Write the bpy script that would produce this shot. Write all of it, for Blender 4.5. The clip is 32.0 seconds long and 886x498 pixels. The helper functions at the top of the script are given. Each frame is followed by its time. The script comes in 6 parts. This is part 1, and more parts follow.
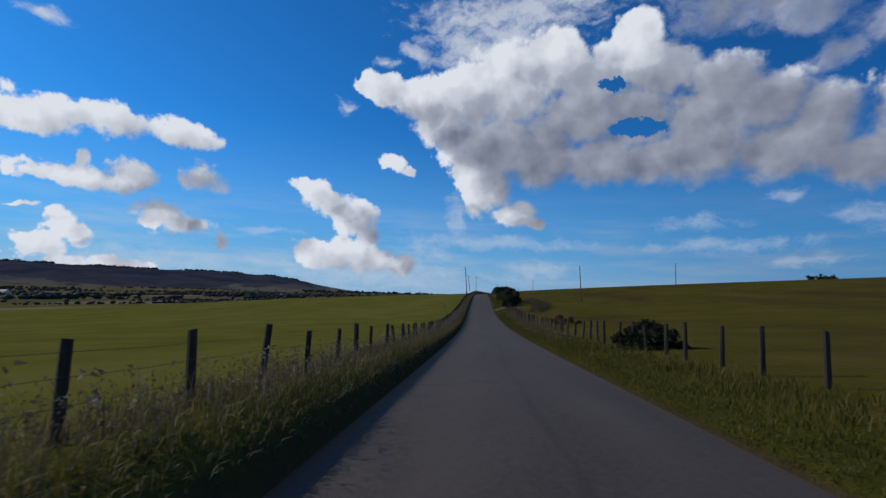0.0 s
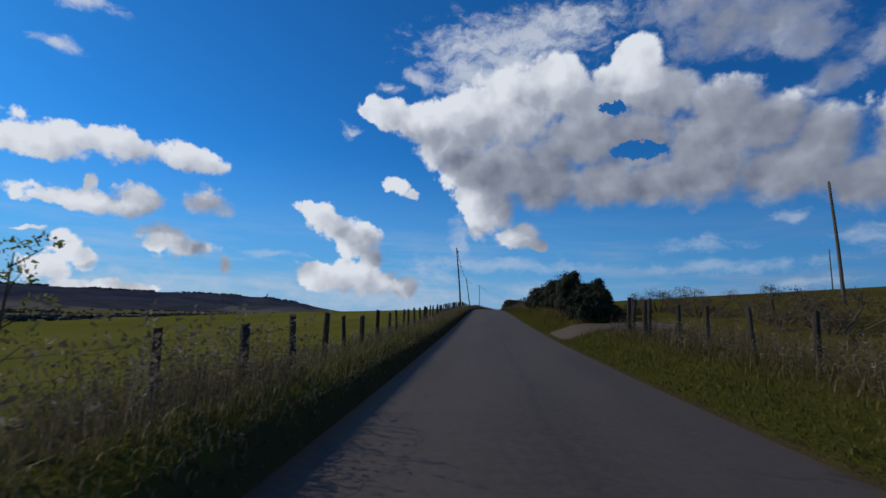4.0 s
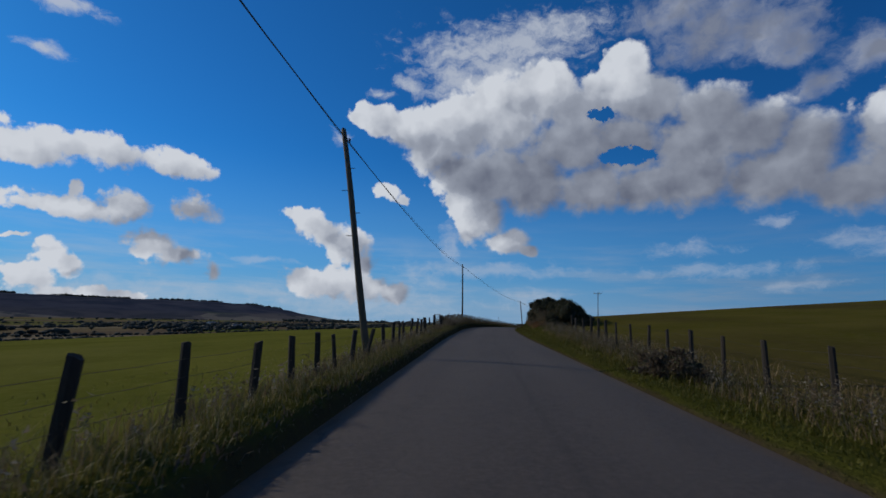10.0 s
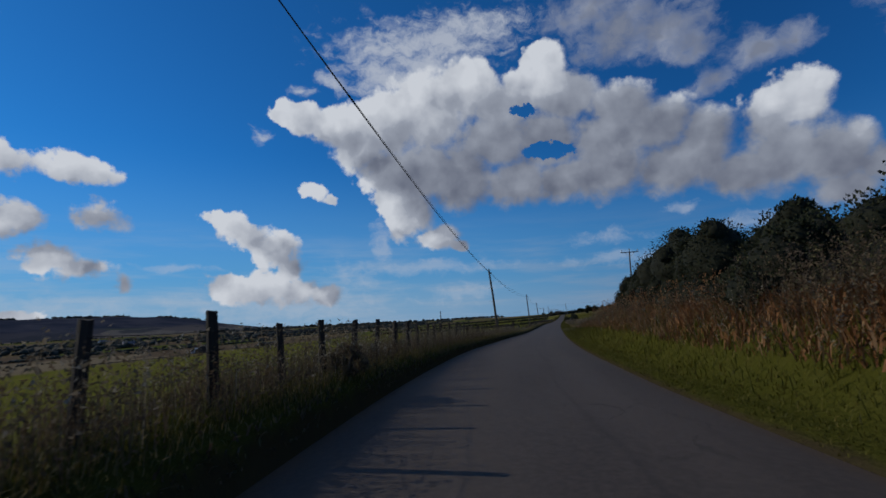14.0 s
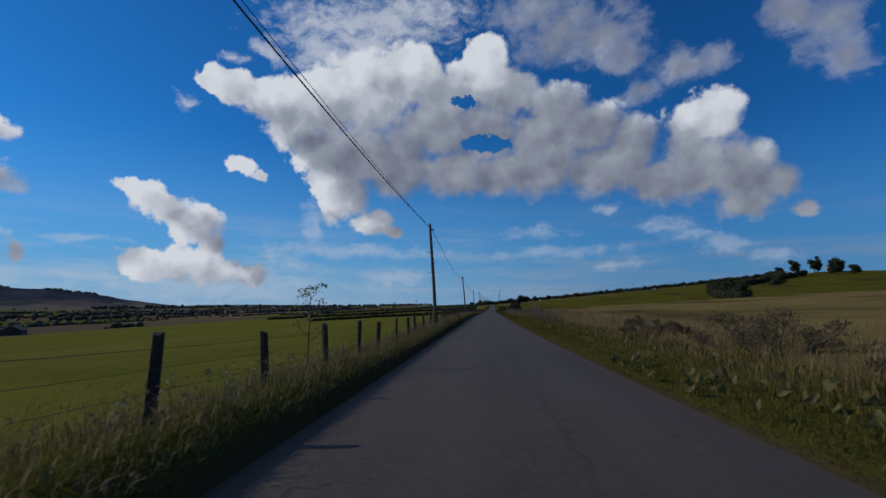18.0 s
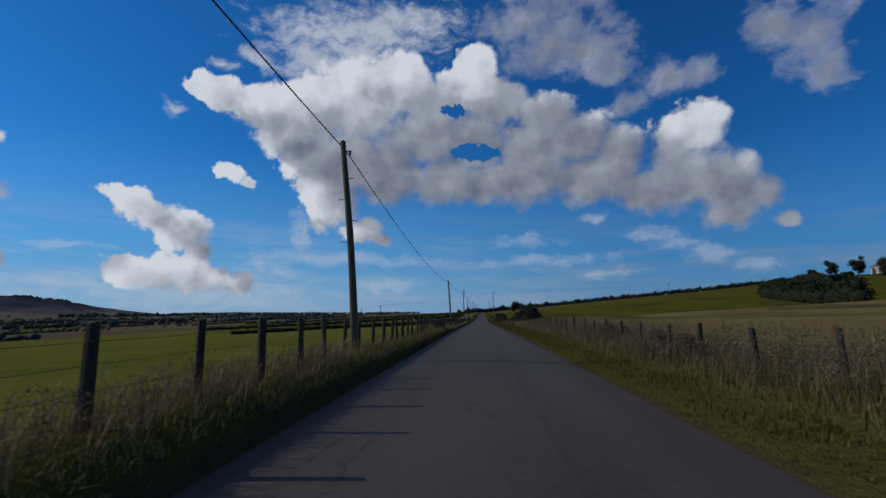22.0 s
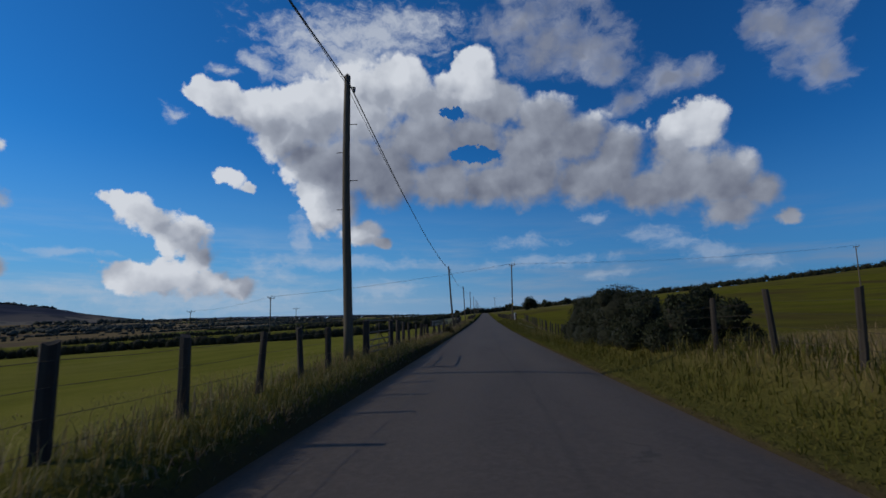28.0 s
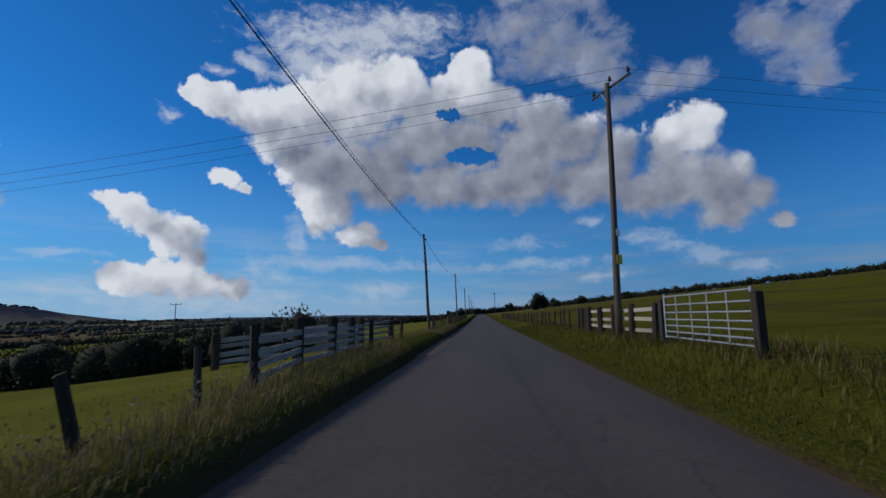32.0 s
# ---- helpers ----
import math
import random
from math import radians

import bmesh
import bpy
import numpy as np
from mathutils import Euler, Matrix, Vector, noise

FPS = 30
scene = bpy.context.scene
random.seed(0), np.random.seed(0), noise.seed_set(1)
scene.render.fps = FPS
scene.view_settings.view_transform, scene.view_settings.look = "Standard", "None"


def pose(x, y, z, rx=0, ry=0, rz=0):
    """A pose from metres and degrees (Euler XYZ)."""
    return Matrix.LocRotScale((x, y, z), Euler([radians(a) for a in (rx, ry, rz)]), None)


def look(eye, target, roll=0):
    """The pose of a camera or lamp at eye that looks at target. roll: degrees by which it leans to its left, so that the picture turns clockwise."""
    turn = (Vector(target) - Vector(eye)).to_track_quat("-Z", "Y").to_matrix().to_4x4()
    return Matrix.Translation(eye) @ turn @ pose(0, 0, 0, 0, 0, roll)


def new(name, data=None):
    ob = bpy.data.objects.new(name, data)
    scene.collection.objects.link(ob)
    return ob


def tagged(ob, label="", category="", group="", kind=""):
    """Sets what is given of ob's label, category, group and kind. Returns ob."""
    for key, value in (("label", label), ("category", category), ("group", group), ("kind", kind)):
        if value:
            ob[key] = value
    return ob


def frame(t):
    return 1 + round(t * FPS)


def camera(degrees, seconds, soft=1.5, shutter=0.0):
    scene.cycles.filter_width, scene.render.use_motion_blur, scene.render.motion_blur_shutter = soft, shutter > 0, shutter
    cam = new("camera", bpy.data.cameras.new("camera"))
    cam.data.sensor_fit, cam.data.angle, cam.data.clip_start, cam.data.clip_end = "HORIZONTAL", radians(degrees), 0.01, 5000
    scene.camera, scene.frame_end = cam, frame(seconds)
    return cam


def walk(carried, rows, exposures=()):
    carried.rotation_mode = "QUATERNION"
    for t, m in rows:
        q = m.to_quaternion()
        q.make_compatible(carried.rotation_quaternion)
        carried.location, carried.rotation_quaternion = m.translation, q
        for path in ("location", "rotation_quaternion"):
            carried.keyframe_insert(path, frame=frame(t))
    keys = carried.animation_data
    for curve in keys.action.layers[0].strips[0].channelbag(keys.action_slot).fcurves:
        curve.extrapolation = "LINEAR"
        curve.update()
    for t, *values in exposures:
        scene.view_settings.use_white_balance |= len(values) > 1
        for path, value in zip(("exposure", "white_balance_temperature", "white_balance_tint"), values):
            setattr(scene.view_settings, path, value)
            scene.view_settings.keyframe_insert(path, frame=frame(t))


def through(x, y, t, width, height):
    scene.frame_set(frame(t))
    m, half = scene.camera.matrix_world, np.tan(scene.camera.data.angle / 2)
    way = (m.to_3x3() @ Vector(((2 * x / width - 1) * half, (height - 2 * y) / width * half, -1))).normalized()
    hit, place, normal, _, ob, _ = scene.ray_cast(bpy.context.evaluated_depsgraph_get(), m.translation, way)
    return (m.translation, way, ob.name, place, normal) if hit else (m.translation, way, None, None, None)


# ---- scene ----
# The drive: seconds, place, then pitch, lean and turn in degrees.
PATH = [
    (0.0, 0.0, 0.0, 0.0, 95.209, 1.783, -0.226),
    (0.5, 0.674, 8.203, -0.433, 95.004, 1.236, -0.48),
    (1.0, 1.369, 16.406, -0.848, 95.208, 1.172, -0.536),
    (1.5, 2.069, 24.61, -1.233, 95.501, 0.734, -0.603),
    (2.0, 2.747, 32.818, -1.572, 94.666, 0.519, -0.253),
    (2.5, 3.384, 41.032, -1.85, 96.41, 1.043, 0.187),
    (3.0, 3.988, 49.25, -2.052, 97.263, 1.459, 0.28),
    (3.5, 4.579, 57.472, -2.165, 97.015, 1.513, 0.266),
    (4.0, 5.168, 65.694, -2.182, 97.898, 1.64, 0.234),
    (4.5, 5.762, 73.916, -2.099, 99.128, 2.427, 0.436),
    (5.0, 6.39, 82.134, -1.923, 100.353, 1.091, -0.246),
    (5.5, 7.077, 90.346, -1.671, 101.127, 0.32, -0.782),
    (6.0, 7.794, 98.555, -1.369, 101.194, 0.349, -0.738),
    (6.5, 8.505, 106.764, -1.048, 100.723, 0.69, -0.332),
    (7.0, 9.212, 114.974, -0.732, 100.52, 0.072, -0.693),
    (7.5, 9.927, 123.186, -0.443, 99.708, 0.762, -0.594),
    (8.0, 10.647, 131.399, -0.191, 99.905, 1.094, -0.646),
    (8.5, 11.378, 139.614, 0.019, 99.252, 1.183, -0.754),
    (9.0, 12.122, 147.829, 0.188, 99.002, 0.58, -0.891),
    (9.5, 12.877, 156.044, 0.324, 98.473, 0.803, -0.919),
    (10.0, 13.638, 164.261, 0.434, 98.599, 1.269, -0.897),
    (10.5, 14.406, 172.478, 0.528, 98.385, 0.848, -1.039),
    (11.0, 15.181, 180.694, 0.617, 98.65, 1.356, -1.04),
    (11.5, 15.965, 188.909, 0.707, 98.415, 1.372, -1.074),
    (12.0, 16.779, 197.12, 0.8, 98.914, 0.63, -1.161),
    (12.5, 17.694, 205.318, 0.89, 99.295, -0.771, -2.366),
    (13.0, 18.805, 213.491, 0.966, 99.08, -1.304, -3.999),
    (13.5, 20.196, 221.62, 1.013, 98.659, -1.972, -6.322),
    (14.0, 21.941, 229.678, 1.016, 98.151, -2.702, -9.183),
    (14.5, 24.07, 237.642, 0.966, 97.4, -2.757, -12.158),
    (15.0, 26.555, 245.501, 0.859, 96.554, -2.208, -14.519),
    (15.5, 29.331, 253.261, 0.701, 96.766, -1.803, -16.466),
    (16.0, 32.317, 260.941, 0.503, 96.259, -0.647, -17.763),
    (16.5, 35.421, 268.573, 0.28, 95.87, -0.198, -18.203),
    (17.0, 38.559, 276.191, 0.049, 96.024, -0.455, -18.091),
    (17.5, 41.676, 283.818, -0.174, 96.485, -0.975, -17.739),
    (18.0, 44.751, 291.462, -0.376, 96.432, -0.289, -17.287),
    (18.5, 47.801, 299.118, -0.549, 97.193, -0.074, -17.15),
    (19.0, 50.862, 306.769, -0.688, 97.116, -0.667, -17.67),
    (19.5, 53.951, 314.41, -0.798, 97.948, 0.46, -17.625),
    (20.0, 57.079, 322.035, -0.886, 97.93, 0.399, -18.092),
    (20.5, 60.257, 329.639, -0.961, 97.482, -0.368, -18.639),
    (21.0, 63.475, 337.226, -1.032, 97.655, 0.049, -18.749),
    (21.5, 66.707, 344.808, -1.106, 97.85, -0.123, -18.787),
    (22.0, 69.931, 352.393, -1.187, 97.403, -0.226, -18.612),
    (22.5, 73.137, 359.986, -1.277, 97.235, -0.25, -18.393),
    (23.0, 76.328, 367.585, -1.374, 97.063, -0.418, -18.361),
    (23.5, 79.515, 375.186, -1.477, 97.465, -0.02, -18.359),
    (24.0, 82.709, 382.784, -1.585, 97.432, 0.246, -18.464),
    (24.5, 85.914, 390.377, -1.7, 97.51, -0.546, -18.606),
    (25.0, 89.126, 397.968, -1.825, 97.176, 0.184, -18.562),
    (25.5, 92.336, 405.559, -1.964, 97.289, -0.365, -18.621),
    (26.0, 95.532, 413.156, -2.116, 96.681, -0.213, -18.344),
    (26.5, 98.708, 420.762, -2.274, 96.352, -0.064, -18.157),
    (27.0, 101.878, 428.37, -2.432, 96.557, -0.145, -18.222),
    (27.5, 105.06, 435.973, -2.58, 97.114, -0.536, -18.455),
    (28.0, 108.259, 443.569, -2.714, 97.68, -0.992, -18.536),
    (28.5, 111.468, 451.16, -2.834, 97.631, -1.027, -18.575),
    (29.0, 114.686, 458.747, -2.943, 97.258, -0.968, -18.631),
    (29.5, 117.915, 466.329, -3.043, 97.246, -1.133, -18.755),
    (30.0, 121.156, 473.906, -3.132, 96.93, -0.798, -18.843),
    (30.5, 124.407, 481.478, -3.207, 97.665, -1.079, -18.905),
    (31.0, 127.668, 489.045, -3.264, 98.085, -0.652, -18.992),
    (31.5, 130.934, 496.61, -3.301, 97.885, -0.407, -19.005),
    (32.0, 134.204, 504.173, -3.32, 97.871, -0.804, -19.026),
]


def lean_pose(x, y, z, pitch, lean, turn):
    """A pose whose lean is about the line of sight."""
    return pose(x, y, z, pitch, 0, turn) @ pose(0, 0, 0, 0, 0, lean)


cam = camera(86.05, 32.0, soft=1.6, shutter=0.04)
walk(cam, [(t, lean_pose(*p)) for t, *p in PATH], ((0, 0.0), (3, 0.0), (4, -0.02), (7, -0.24), (10, -0.25), (12.5, -0.27), (14, -0.3), (15, -0.28), (20, -0.16), (22, -0.22), (24, 0.0), (25.5, -0.03), (28, -0.2), (29, 0.0), (30, 0.0), (32, -0.1)))

ROAD_X = (-0.83, 0.54, 1.92, 3.26, 4.52, 5.73, 6.98, 8.35, 9.76, 11.20, 12.68, 14.19, 15.75, 17.43, 19.62, 22.83, 27.36, 32.95, 39.06, 45.24, 51.40, 57.63, 64.00, 70.42, 76.83, 83.22, 89.63, 96.03, 102.39, 108.78, 115.20, 121.67, 128.18, 134.71, 141.24)
ROAD_Y = (-16.45, -0.05, 16.36, 32.78, 49.21, 65.65, 82.09, 98.51, 114.93, 131.35, 147.78, 164.21, 180.64, 197.04, 213.36, 229.46, 245.24, 260.70, 275.99, 291.26, 306.55, 321.81, 337.01, 352.18, 367.37, 382.57, 397.76, 412.95, 428.15, 443.35, 458.53, 473.68, 488.83, 503.96, 519.09)
ROAD_Z = (-0.49, -1.31, -2.12, -2.81, -3.27, -3.39, -3.15, -2.65, -2.05, -1.53, -1.14, -0.88, -0.68, -0.50, -0.36, -0.33, -0.49, -0.82, -1.24, -1.65, -1.96, -2.17, -2.33, -2.49, -2.68, -2.89, -3.14, -3.42, -3.72, -4.00, -4.23, -4.42, -4.55, -4.63, -4.70)


# ---- where things are: s metres along the road, d metres to its right ----
KNOTS = np.array([ROAD_X, ROAD_Y, ROAD_Z]).T


def spline(kn, u):
    i = np.clip(np.floor(u).astype(int), 0, len(kn) - 2)
    f = (u - i)[:, None]
    p, a, b, c = (kn[np.clip(i + k, 0, len(kn) - 1)] for k in (-1, 0, 1, 2))
    return 0.5 * (2 * a + (b - p) * f + (2 * p - 5 * a + 4 * b - c) * f**2 + (3 * a - p - 3 * b + c) * f**3)


def centre_line():
    """The middle of the road: arc length, points, unit normals to the right; straight on past both ends."""
    line = spline(KNOTS, np.linspace(1, len(KNOTS) - 2, 2400))
    s = np.r_[0, np.cumsum(np.hypot(*np.diff(line[:, :2], axis=0).T))]
    grid = np.arange(0, s[-1], 0.5)
    line = np.stack([np.interp(grid, s, line[:, k]) for k in range(3)], 1)
    back = (line[20] - line[0]) / 10
    ahead = (line[-1] - line[-20]) / 9.5
    before, after = np.arange(-200, 0, 0.5), np.arange(0.5, 4200, 0.5)
    tail = line[-1] + after[:, None] * ahead
    tail[:, 2] = line[-1, 2] + ahead[2] * 60 * (1 - np.exp(-after / 60)) + 1.6 * (1 - np.exp(-(after / 220) ** 2))
    first = line[0] + before[:, None] * back
    first[:, 2] = line[0, 2] + back[2] * 40 * (np.exp(before / 40) - 1)
    line = np.vstack([first, line, tail])
    s = np.arange(len(line)) * 0.5 - 200
    t = np.gradient(line[:, :2], axis=0)
    t /= np.hypot(t[:, 0], t[:, 1])[:, None]
    for _ in range(3):
        t = (np.roll(t, 3, 0) + t + np.roll(t, -3, 0)) / 3
    t[:8], t[-8:] = t[8], t[-9]
    return s, line, np.stack([t[:, 1], -t[:, 0]], 1)


LINE_S, LINE, NORMAL = centre_line()
FAR_NORMAL = np.array((math.cos(radians(12)), -math.sin(radians(12))))
HALF = 2.28


def bump(x, a, b, soft):
    """1 between a and b, falling to 0 over soft metres outside."""
    return 1 / (1 + np.exp(-(x - a) / soft * 4)) * 1 / (1 + np.exp((x - b) / soft * 4))


def wave(x, y, seed=0.0):
    return (np.sin(x * 0.91 + seed + 1.7 * np.sin(y * 0.37 + seed)) + np.sin(y * 1.13 - 2 * seed + 1.3 * np.sin(x * 0.53))
            + 0.6 * np.sin(x * 2.3 + y * 1.9 + seed)) / 2.6


LEFT_S = (-200, 0, 20, 40, 55, 75, 95, 115, 140, 155, 175, 190, 203, 220, 236, 258, 293, 305, 318, 326, 334, 345, 360, 405, 415, 423, 431, 460, 480, 487, 499, 514, 532, 540, 4200)
LEFT_Z = (0.0, 0.05, -0.2, -0.3, -0.2, -0.1, 0.0, 0.05, 0.08, -0.1, -0.3, -0.1, 0.08, 0.3, 0.2, -0.05, -0.03, -0.17, -0.2, 0.05, 0.15, -0.03, 0.0, -0.05, -0.25, -0.25, -0.1, -0.1, 0.0, -0.2, -0.35, -0.2, -0.15, 0.0, 0.0)
RIGHT_S = (-200, 0, 15, 30, 55, 70, 83, 95, 112, 128, 138, 146, 160, 175, 190, 205, 222, 262, 285, 300, 340, 356, 372, 390, 430, 460, 470, 480, 490, 505, 515, 525, 535, 560, 620, 4200)
RIGHT_Z = (0.15, 0.15, 0.15, 0.05, 0.05, 0.2, 0.4, 0.6, 0.85, 0.8, 0.45, 0.25, 0.05, -0.2, 0.15, 0.5, 1.1, 1.2, 0.6, 0.1, 0.3, 0.5, 0.05, 0.15, 0.3, 0.2, 0.55, 0.3, -0.35, -0.4, -0.1, 0.15, 0.45, 0.4, 0.2, 0.2)
SLOPE_S = (-200, 0, 100, 200, 300, 400, 500, 560, 640, 720, 850, 1200, 4200)
SLOPE = (0.075, 0.08, 0.09, 0.085, 0.062, 0.042, 0.042, 0.054, 0.080, 0.096, 0.092, 0.05, 0.02)


EDGE_S = (-50, 54, 137, 203, 222, 240, 253, 264, 300, 335, 368, 402, 440, 484, 520, 620)
EDGE_LEFT = (2.08, 2.05, 2.2, 2.6, 3.05, 3.1, 2.95, 2.6, 2.55, 2.6, 2.85, 2.9, 2.8, 2.75, 2.75, 2.4)
EDGE_RIGHT = (2.3, 2.4, 2.6, 2.35, 2.2, 1.95, 2.05, 2.15, 2.25, 2.25, 2.0, 2.0, 2.1, 2.2, 2.25, 2.3)


def follow(s, d):
    """Moves lines drawn beside an even road to where its wandering edges are."""
    shift = np.where(d < 0, HALF - np.interp(s, EDGE_S, EDGE_LEFT), np.interp(s, EDGE_S, EDGE_RIGHT) - HALF)
    return d + shift * np.exp(-np.clip(np.abs(d) - HALF, 0, None) / 2.5)


def land(s, d):
    """Height of the ground above the level of the road at s, and the world height."""
    s, d = np.broadcast_arrays(np.asarray(s, float), np.asarray(d, float))
    road = np.interp(s, LINE_S, LINE[:, 2])
    far = np.clip((np.abs(d) - 30) / 200, 0, 1)
    base = road * (1 - far) + far * -0.6
    left, right = -d - HALF, d - HALF
    left_in, right_in = -d - np.interp(s, EDGE_S, EDGE_LEFT), d - np.interp(s, EDGE_S, EDGE_RIGHT)
    reach = [0, 4, 9, 16, 30, 55, 80, 160, 254, 400, 700, 1300, 2000, 2600, 4200]
    gentle = np.interp(left, reach, [0, 0.05, 0.35, 0.65, 1.3, 2.9, 4.5, 10, 16.5, 19.5, 20.5, 20, 18, 17, 16])
    steep = np.interp(left, reach, [0, 0.08, 0.65, 1.45, 2.5, 4.0, 5.7, 10.6, 16.5, 19.5, 20.5, 20, 18, 17, 16])
    turned = np.clip((s - 400) / 110, 0, 1)
    fall = gentle + (steep - gentle) * turned * turned * (3 - 2 * turned)
    step = np.interp(left_in, [0, 0.05, 0.14, 0.5, 1.0, 1.7, 2.6], [0, 0.15, 0.27, 0.40, 0.40, 0.22, 0.13])
    hold = np.clip(left / 1.4, 0, 1) * np.exp(-np.clip(left - 3, 0, None) / 14)
    low = np.interp(s, LEFT_S, LEFT_Z) * hold + step * np.exp(-np.clip(left - 3, 0, None) / 8) - fall
    rise = np.interp(s, SLOPE_S, SLOPE)
    ease = np.clip((right - 0.35) / 1.8, 0, 1)
    bank = 0.05 * np.clip(right_in / 0.3, 0, 1) + np.interp(s, RIGHT_S, RIGHT_Z) * ease * ease * (3 - 2 * ease)
    high = bank + rise * 600 * (1 - np.exp(-np.clip(right - 3, 0, None) / 600))
    high = high + 4.5 * np.exp(-((s - 690) / 70) ** 2 - ((d - 290) / 60) ** 2)
    z = np.where(d < 0, low, high)
    swell = wave(s * 0.02, d * 0.02, 2.0) * 0.3 * np.clip((np.abs(d) - 10) / 40, 0, 1) + wave(s * 0.004, d * 0.004, 5.0) * 2.2 * np.clip((np.abs(d) - 220) / 500, 0, 1)
    rough = wave(s * 1.3, d * 1.7, 1.0) * 0.025 * np.clip((np.maximum(left_in, right_in) - 0.1) / 0.8, 0, 1) * (np.abs(d) < 60)
    z = np.where((left_in < 0.01) & (right_in < 0.01), -0.06, z + swell + rough)
    return z, base + z


def place(s, d):
    """World x, y of points s along and d to the right of the road."""
    s, d = np.broadcast_arrays(np.asarray(s, float), np.asarray(d, float))
    x, y = np.interp(s, LINE_S, LINE[:, 0]), np.interp(s, LINE_S, LINE[:, 1])
    nx, ny = np.interp(s, LINE_S, NORMAL[:, 0]), np.interp(s, LINE_S, NORMAL[:, 1])
    near = np.clip(d, -60, 60)
    return x + nx * near + FAR_NORMAL[0] * (d - near), y + ny * near + FAR_NORMAL[1] * (d - near)


def spot(s, d, lift=0.0):
    """A point on the ground."""
    x, y = place(s, d)
    return Vector((float(x), float(y), float(land(s, d)[1]) + lift))


def heading(s):
    """The turn about z, in degrees, of a thing whose own y runs along the road."""
    nx, ny = np.interp(s, LINE_S, NORMAL[:, 0]), np.interp(s, LINE_S, NORMAL[:, 1])
    return math.degrees(math.atan2(ny, nx))


# ---- light ----
SUN_AZ, SUN_EL = -66.0, 27.0
MAIN_CLOUD = ((-9.3, 23.8, 1.7, 1.6), (-6.9, 23.2, 2.7, 2.1), (-4.0, 22.3, 3.4, 2.5), (-0.4, 23.1, 3.8, 3.3), (2.9, 22.2, 5.1, 4.6), (8.2, 24.2, 5.9, 5.1), (13.1, 26.2, 4.8, 4.0), (17.1, 24.1, 4.9, 3.5), (22.5, 28.1, 3.2, 2.7), (21.2, 25.8, 4.5, 2.8), (25.7, 24.5, 5.3, 3.2), (31.0, 22.6, 5.3, 3.4), (35.6, 19.9, 4.5, 3.6), (39.3, 17.2, 3.8, 4.0), (35.6, 15.0, 5.4, 3.6), (29.0, 15.6, 6.4, 4.0), (24.0, 15.1, 4.3, 2.7), (18.2, 15.6, 5.1, 3.8), (12.3, 16.3, 7.1, 4.9), (6.9, 17.5, 5.8, 4.8), (3.7, 14.9, 3.2, 3.1), (4.4, 11.4, 2.6, 2.2), (8.3, 9.7, 3.8, 1.8), (11.2, 8.5, 1.4, 0.8), (22.5, 20.0, 5.5, 4.2), (16.0, 20.2, 6.0, 4.2), (30.0, 19.2, 6.0, 4.2), (6.0, 13.0, 3.6, 3.2), (-0.5, 20.2, 4.0, 3.0), (3.0, 17.8, 4.6, 3.4), (39.6, 14.6, 2.4, 2.4))
RIGHT_CLOUD = ((48.0, 19.1, 3.6, 3.0), (45.2, 17.8, 2.9, 3.5), (46.0, 14.2, 4.2, 4.2), (50.0, 13.4, 4.4, 3.8), (53.2, 11.8, 2.6, 2.4), (50.4, 10.3, 3.6, 2.4), (42.6, 13.0, 4.4, 3.1), (55.2, 9.0, 1.3, 0.9))
THIN_CLOUD = ((-3.2, 27.4, 2.5, 0.8), (5.4, 31.0, 8.5, 2.6), (2.7, 28.0, 5.6, 2.4), (10.9, 31.4, 6.4, 2.4), (8.2, 29.0, 6.6, 2.4), (14.5, 33.0, 6.6, 1.8), (-7.6, 26.3, 1.6, 0.5), (-12.2, 21.0, 0.9, 0.7), (42.6, 8.1, 3.1, 0.8), (28.6, 8.2, 3.4, 0.7), (45.3, 7.2, 2.4, 0.6), (36.7, 10.5, 1.5, 0.7), (1.8, 9.1, 1.1, 2.5), (-2.8, 5.8, 0.8, 1.4), (-0.6, 4.6, 1.8, 0.7), (7.0, 6.0, 9.9, 0.8), (-8.8, 2.2, 10.5, 1.7), (11.5, 2.7, 3.7, 1.1), (48.3, 6.0, 2.2, 0.8), (30.8, 5.8, 6.6, 0.7), (38.2, 4.1, 2.9, 0.6), (52.3, 4.4, 1.9, 0.8), (-20.8, 6.4, 3.6, 0.4), (-41.6, 23.6, 1.8, 0.6), (-41.2, 27.8, 3.3, 0.7), (-32.0, 2.2, 9.0, 1.5))
SOFT_CLOUD = ((28.1, 32.2, 3.8, 1.9), (31.9, 30.4, 4.5, 2.7), (36.6, 29.3, 4.5, 2.6), (39.3, 27.0, 2.9, 1.7), (45.4, 24.5, 2.5, 1.4), (48.3, 24.4, 1.8, 1.2), (41.2, 22.8, 2.0, 1.0), (55.5, 26.6, 2.4, 2.0), (58.0, 25.1, 2.2, 2.6), (59.5, 22.0, 1.6, 2.2), (33.0, 35.5, 6.0, 2.6), (61.0, 31.0, 4.5, 3.5))
LONG_CLOUD = ((-35.9, 15.6, 9.5, 2.1), (-41.8, 14.6, 5.2, 1.6), (-29.2, 15.4, 5.2, 1.4), (-38.8, 10.0, 5.5, 1.2), (-41.4, 7.0, 2.1, 0.5))
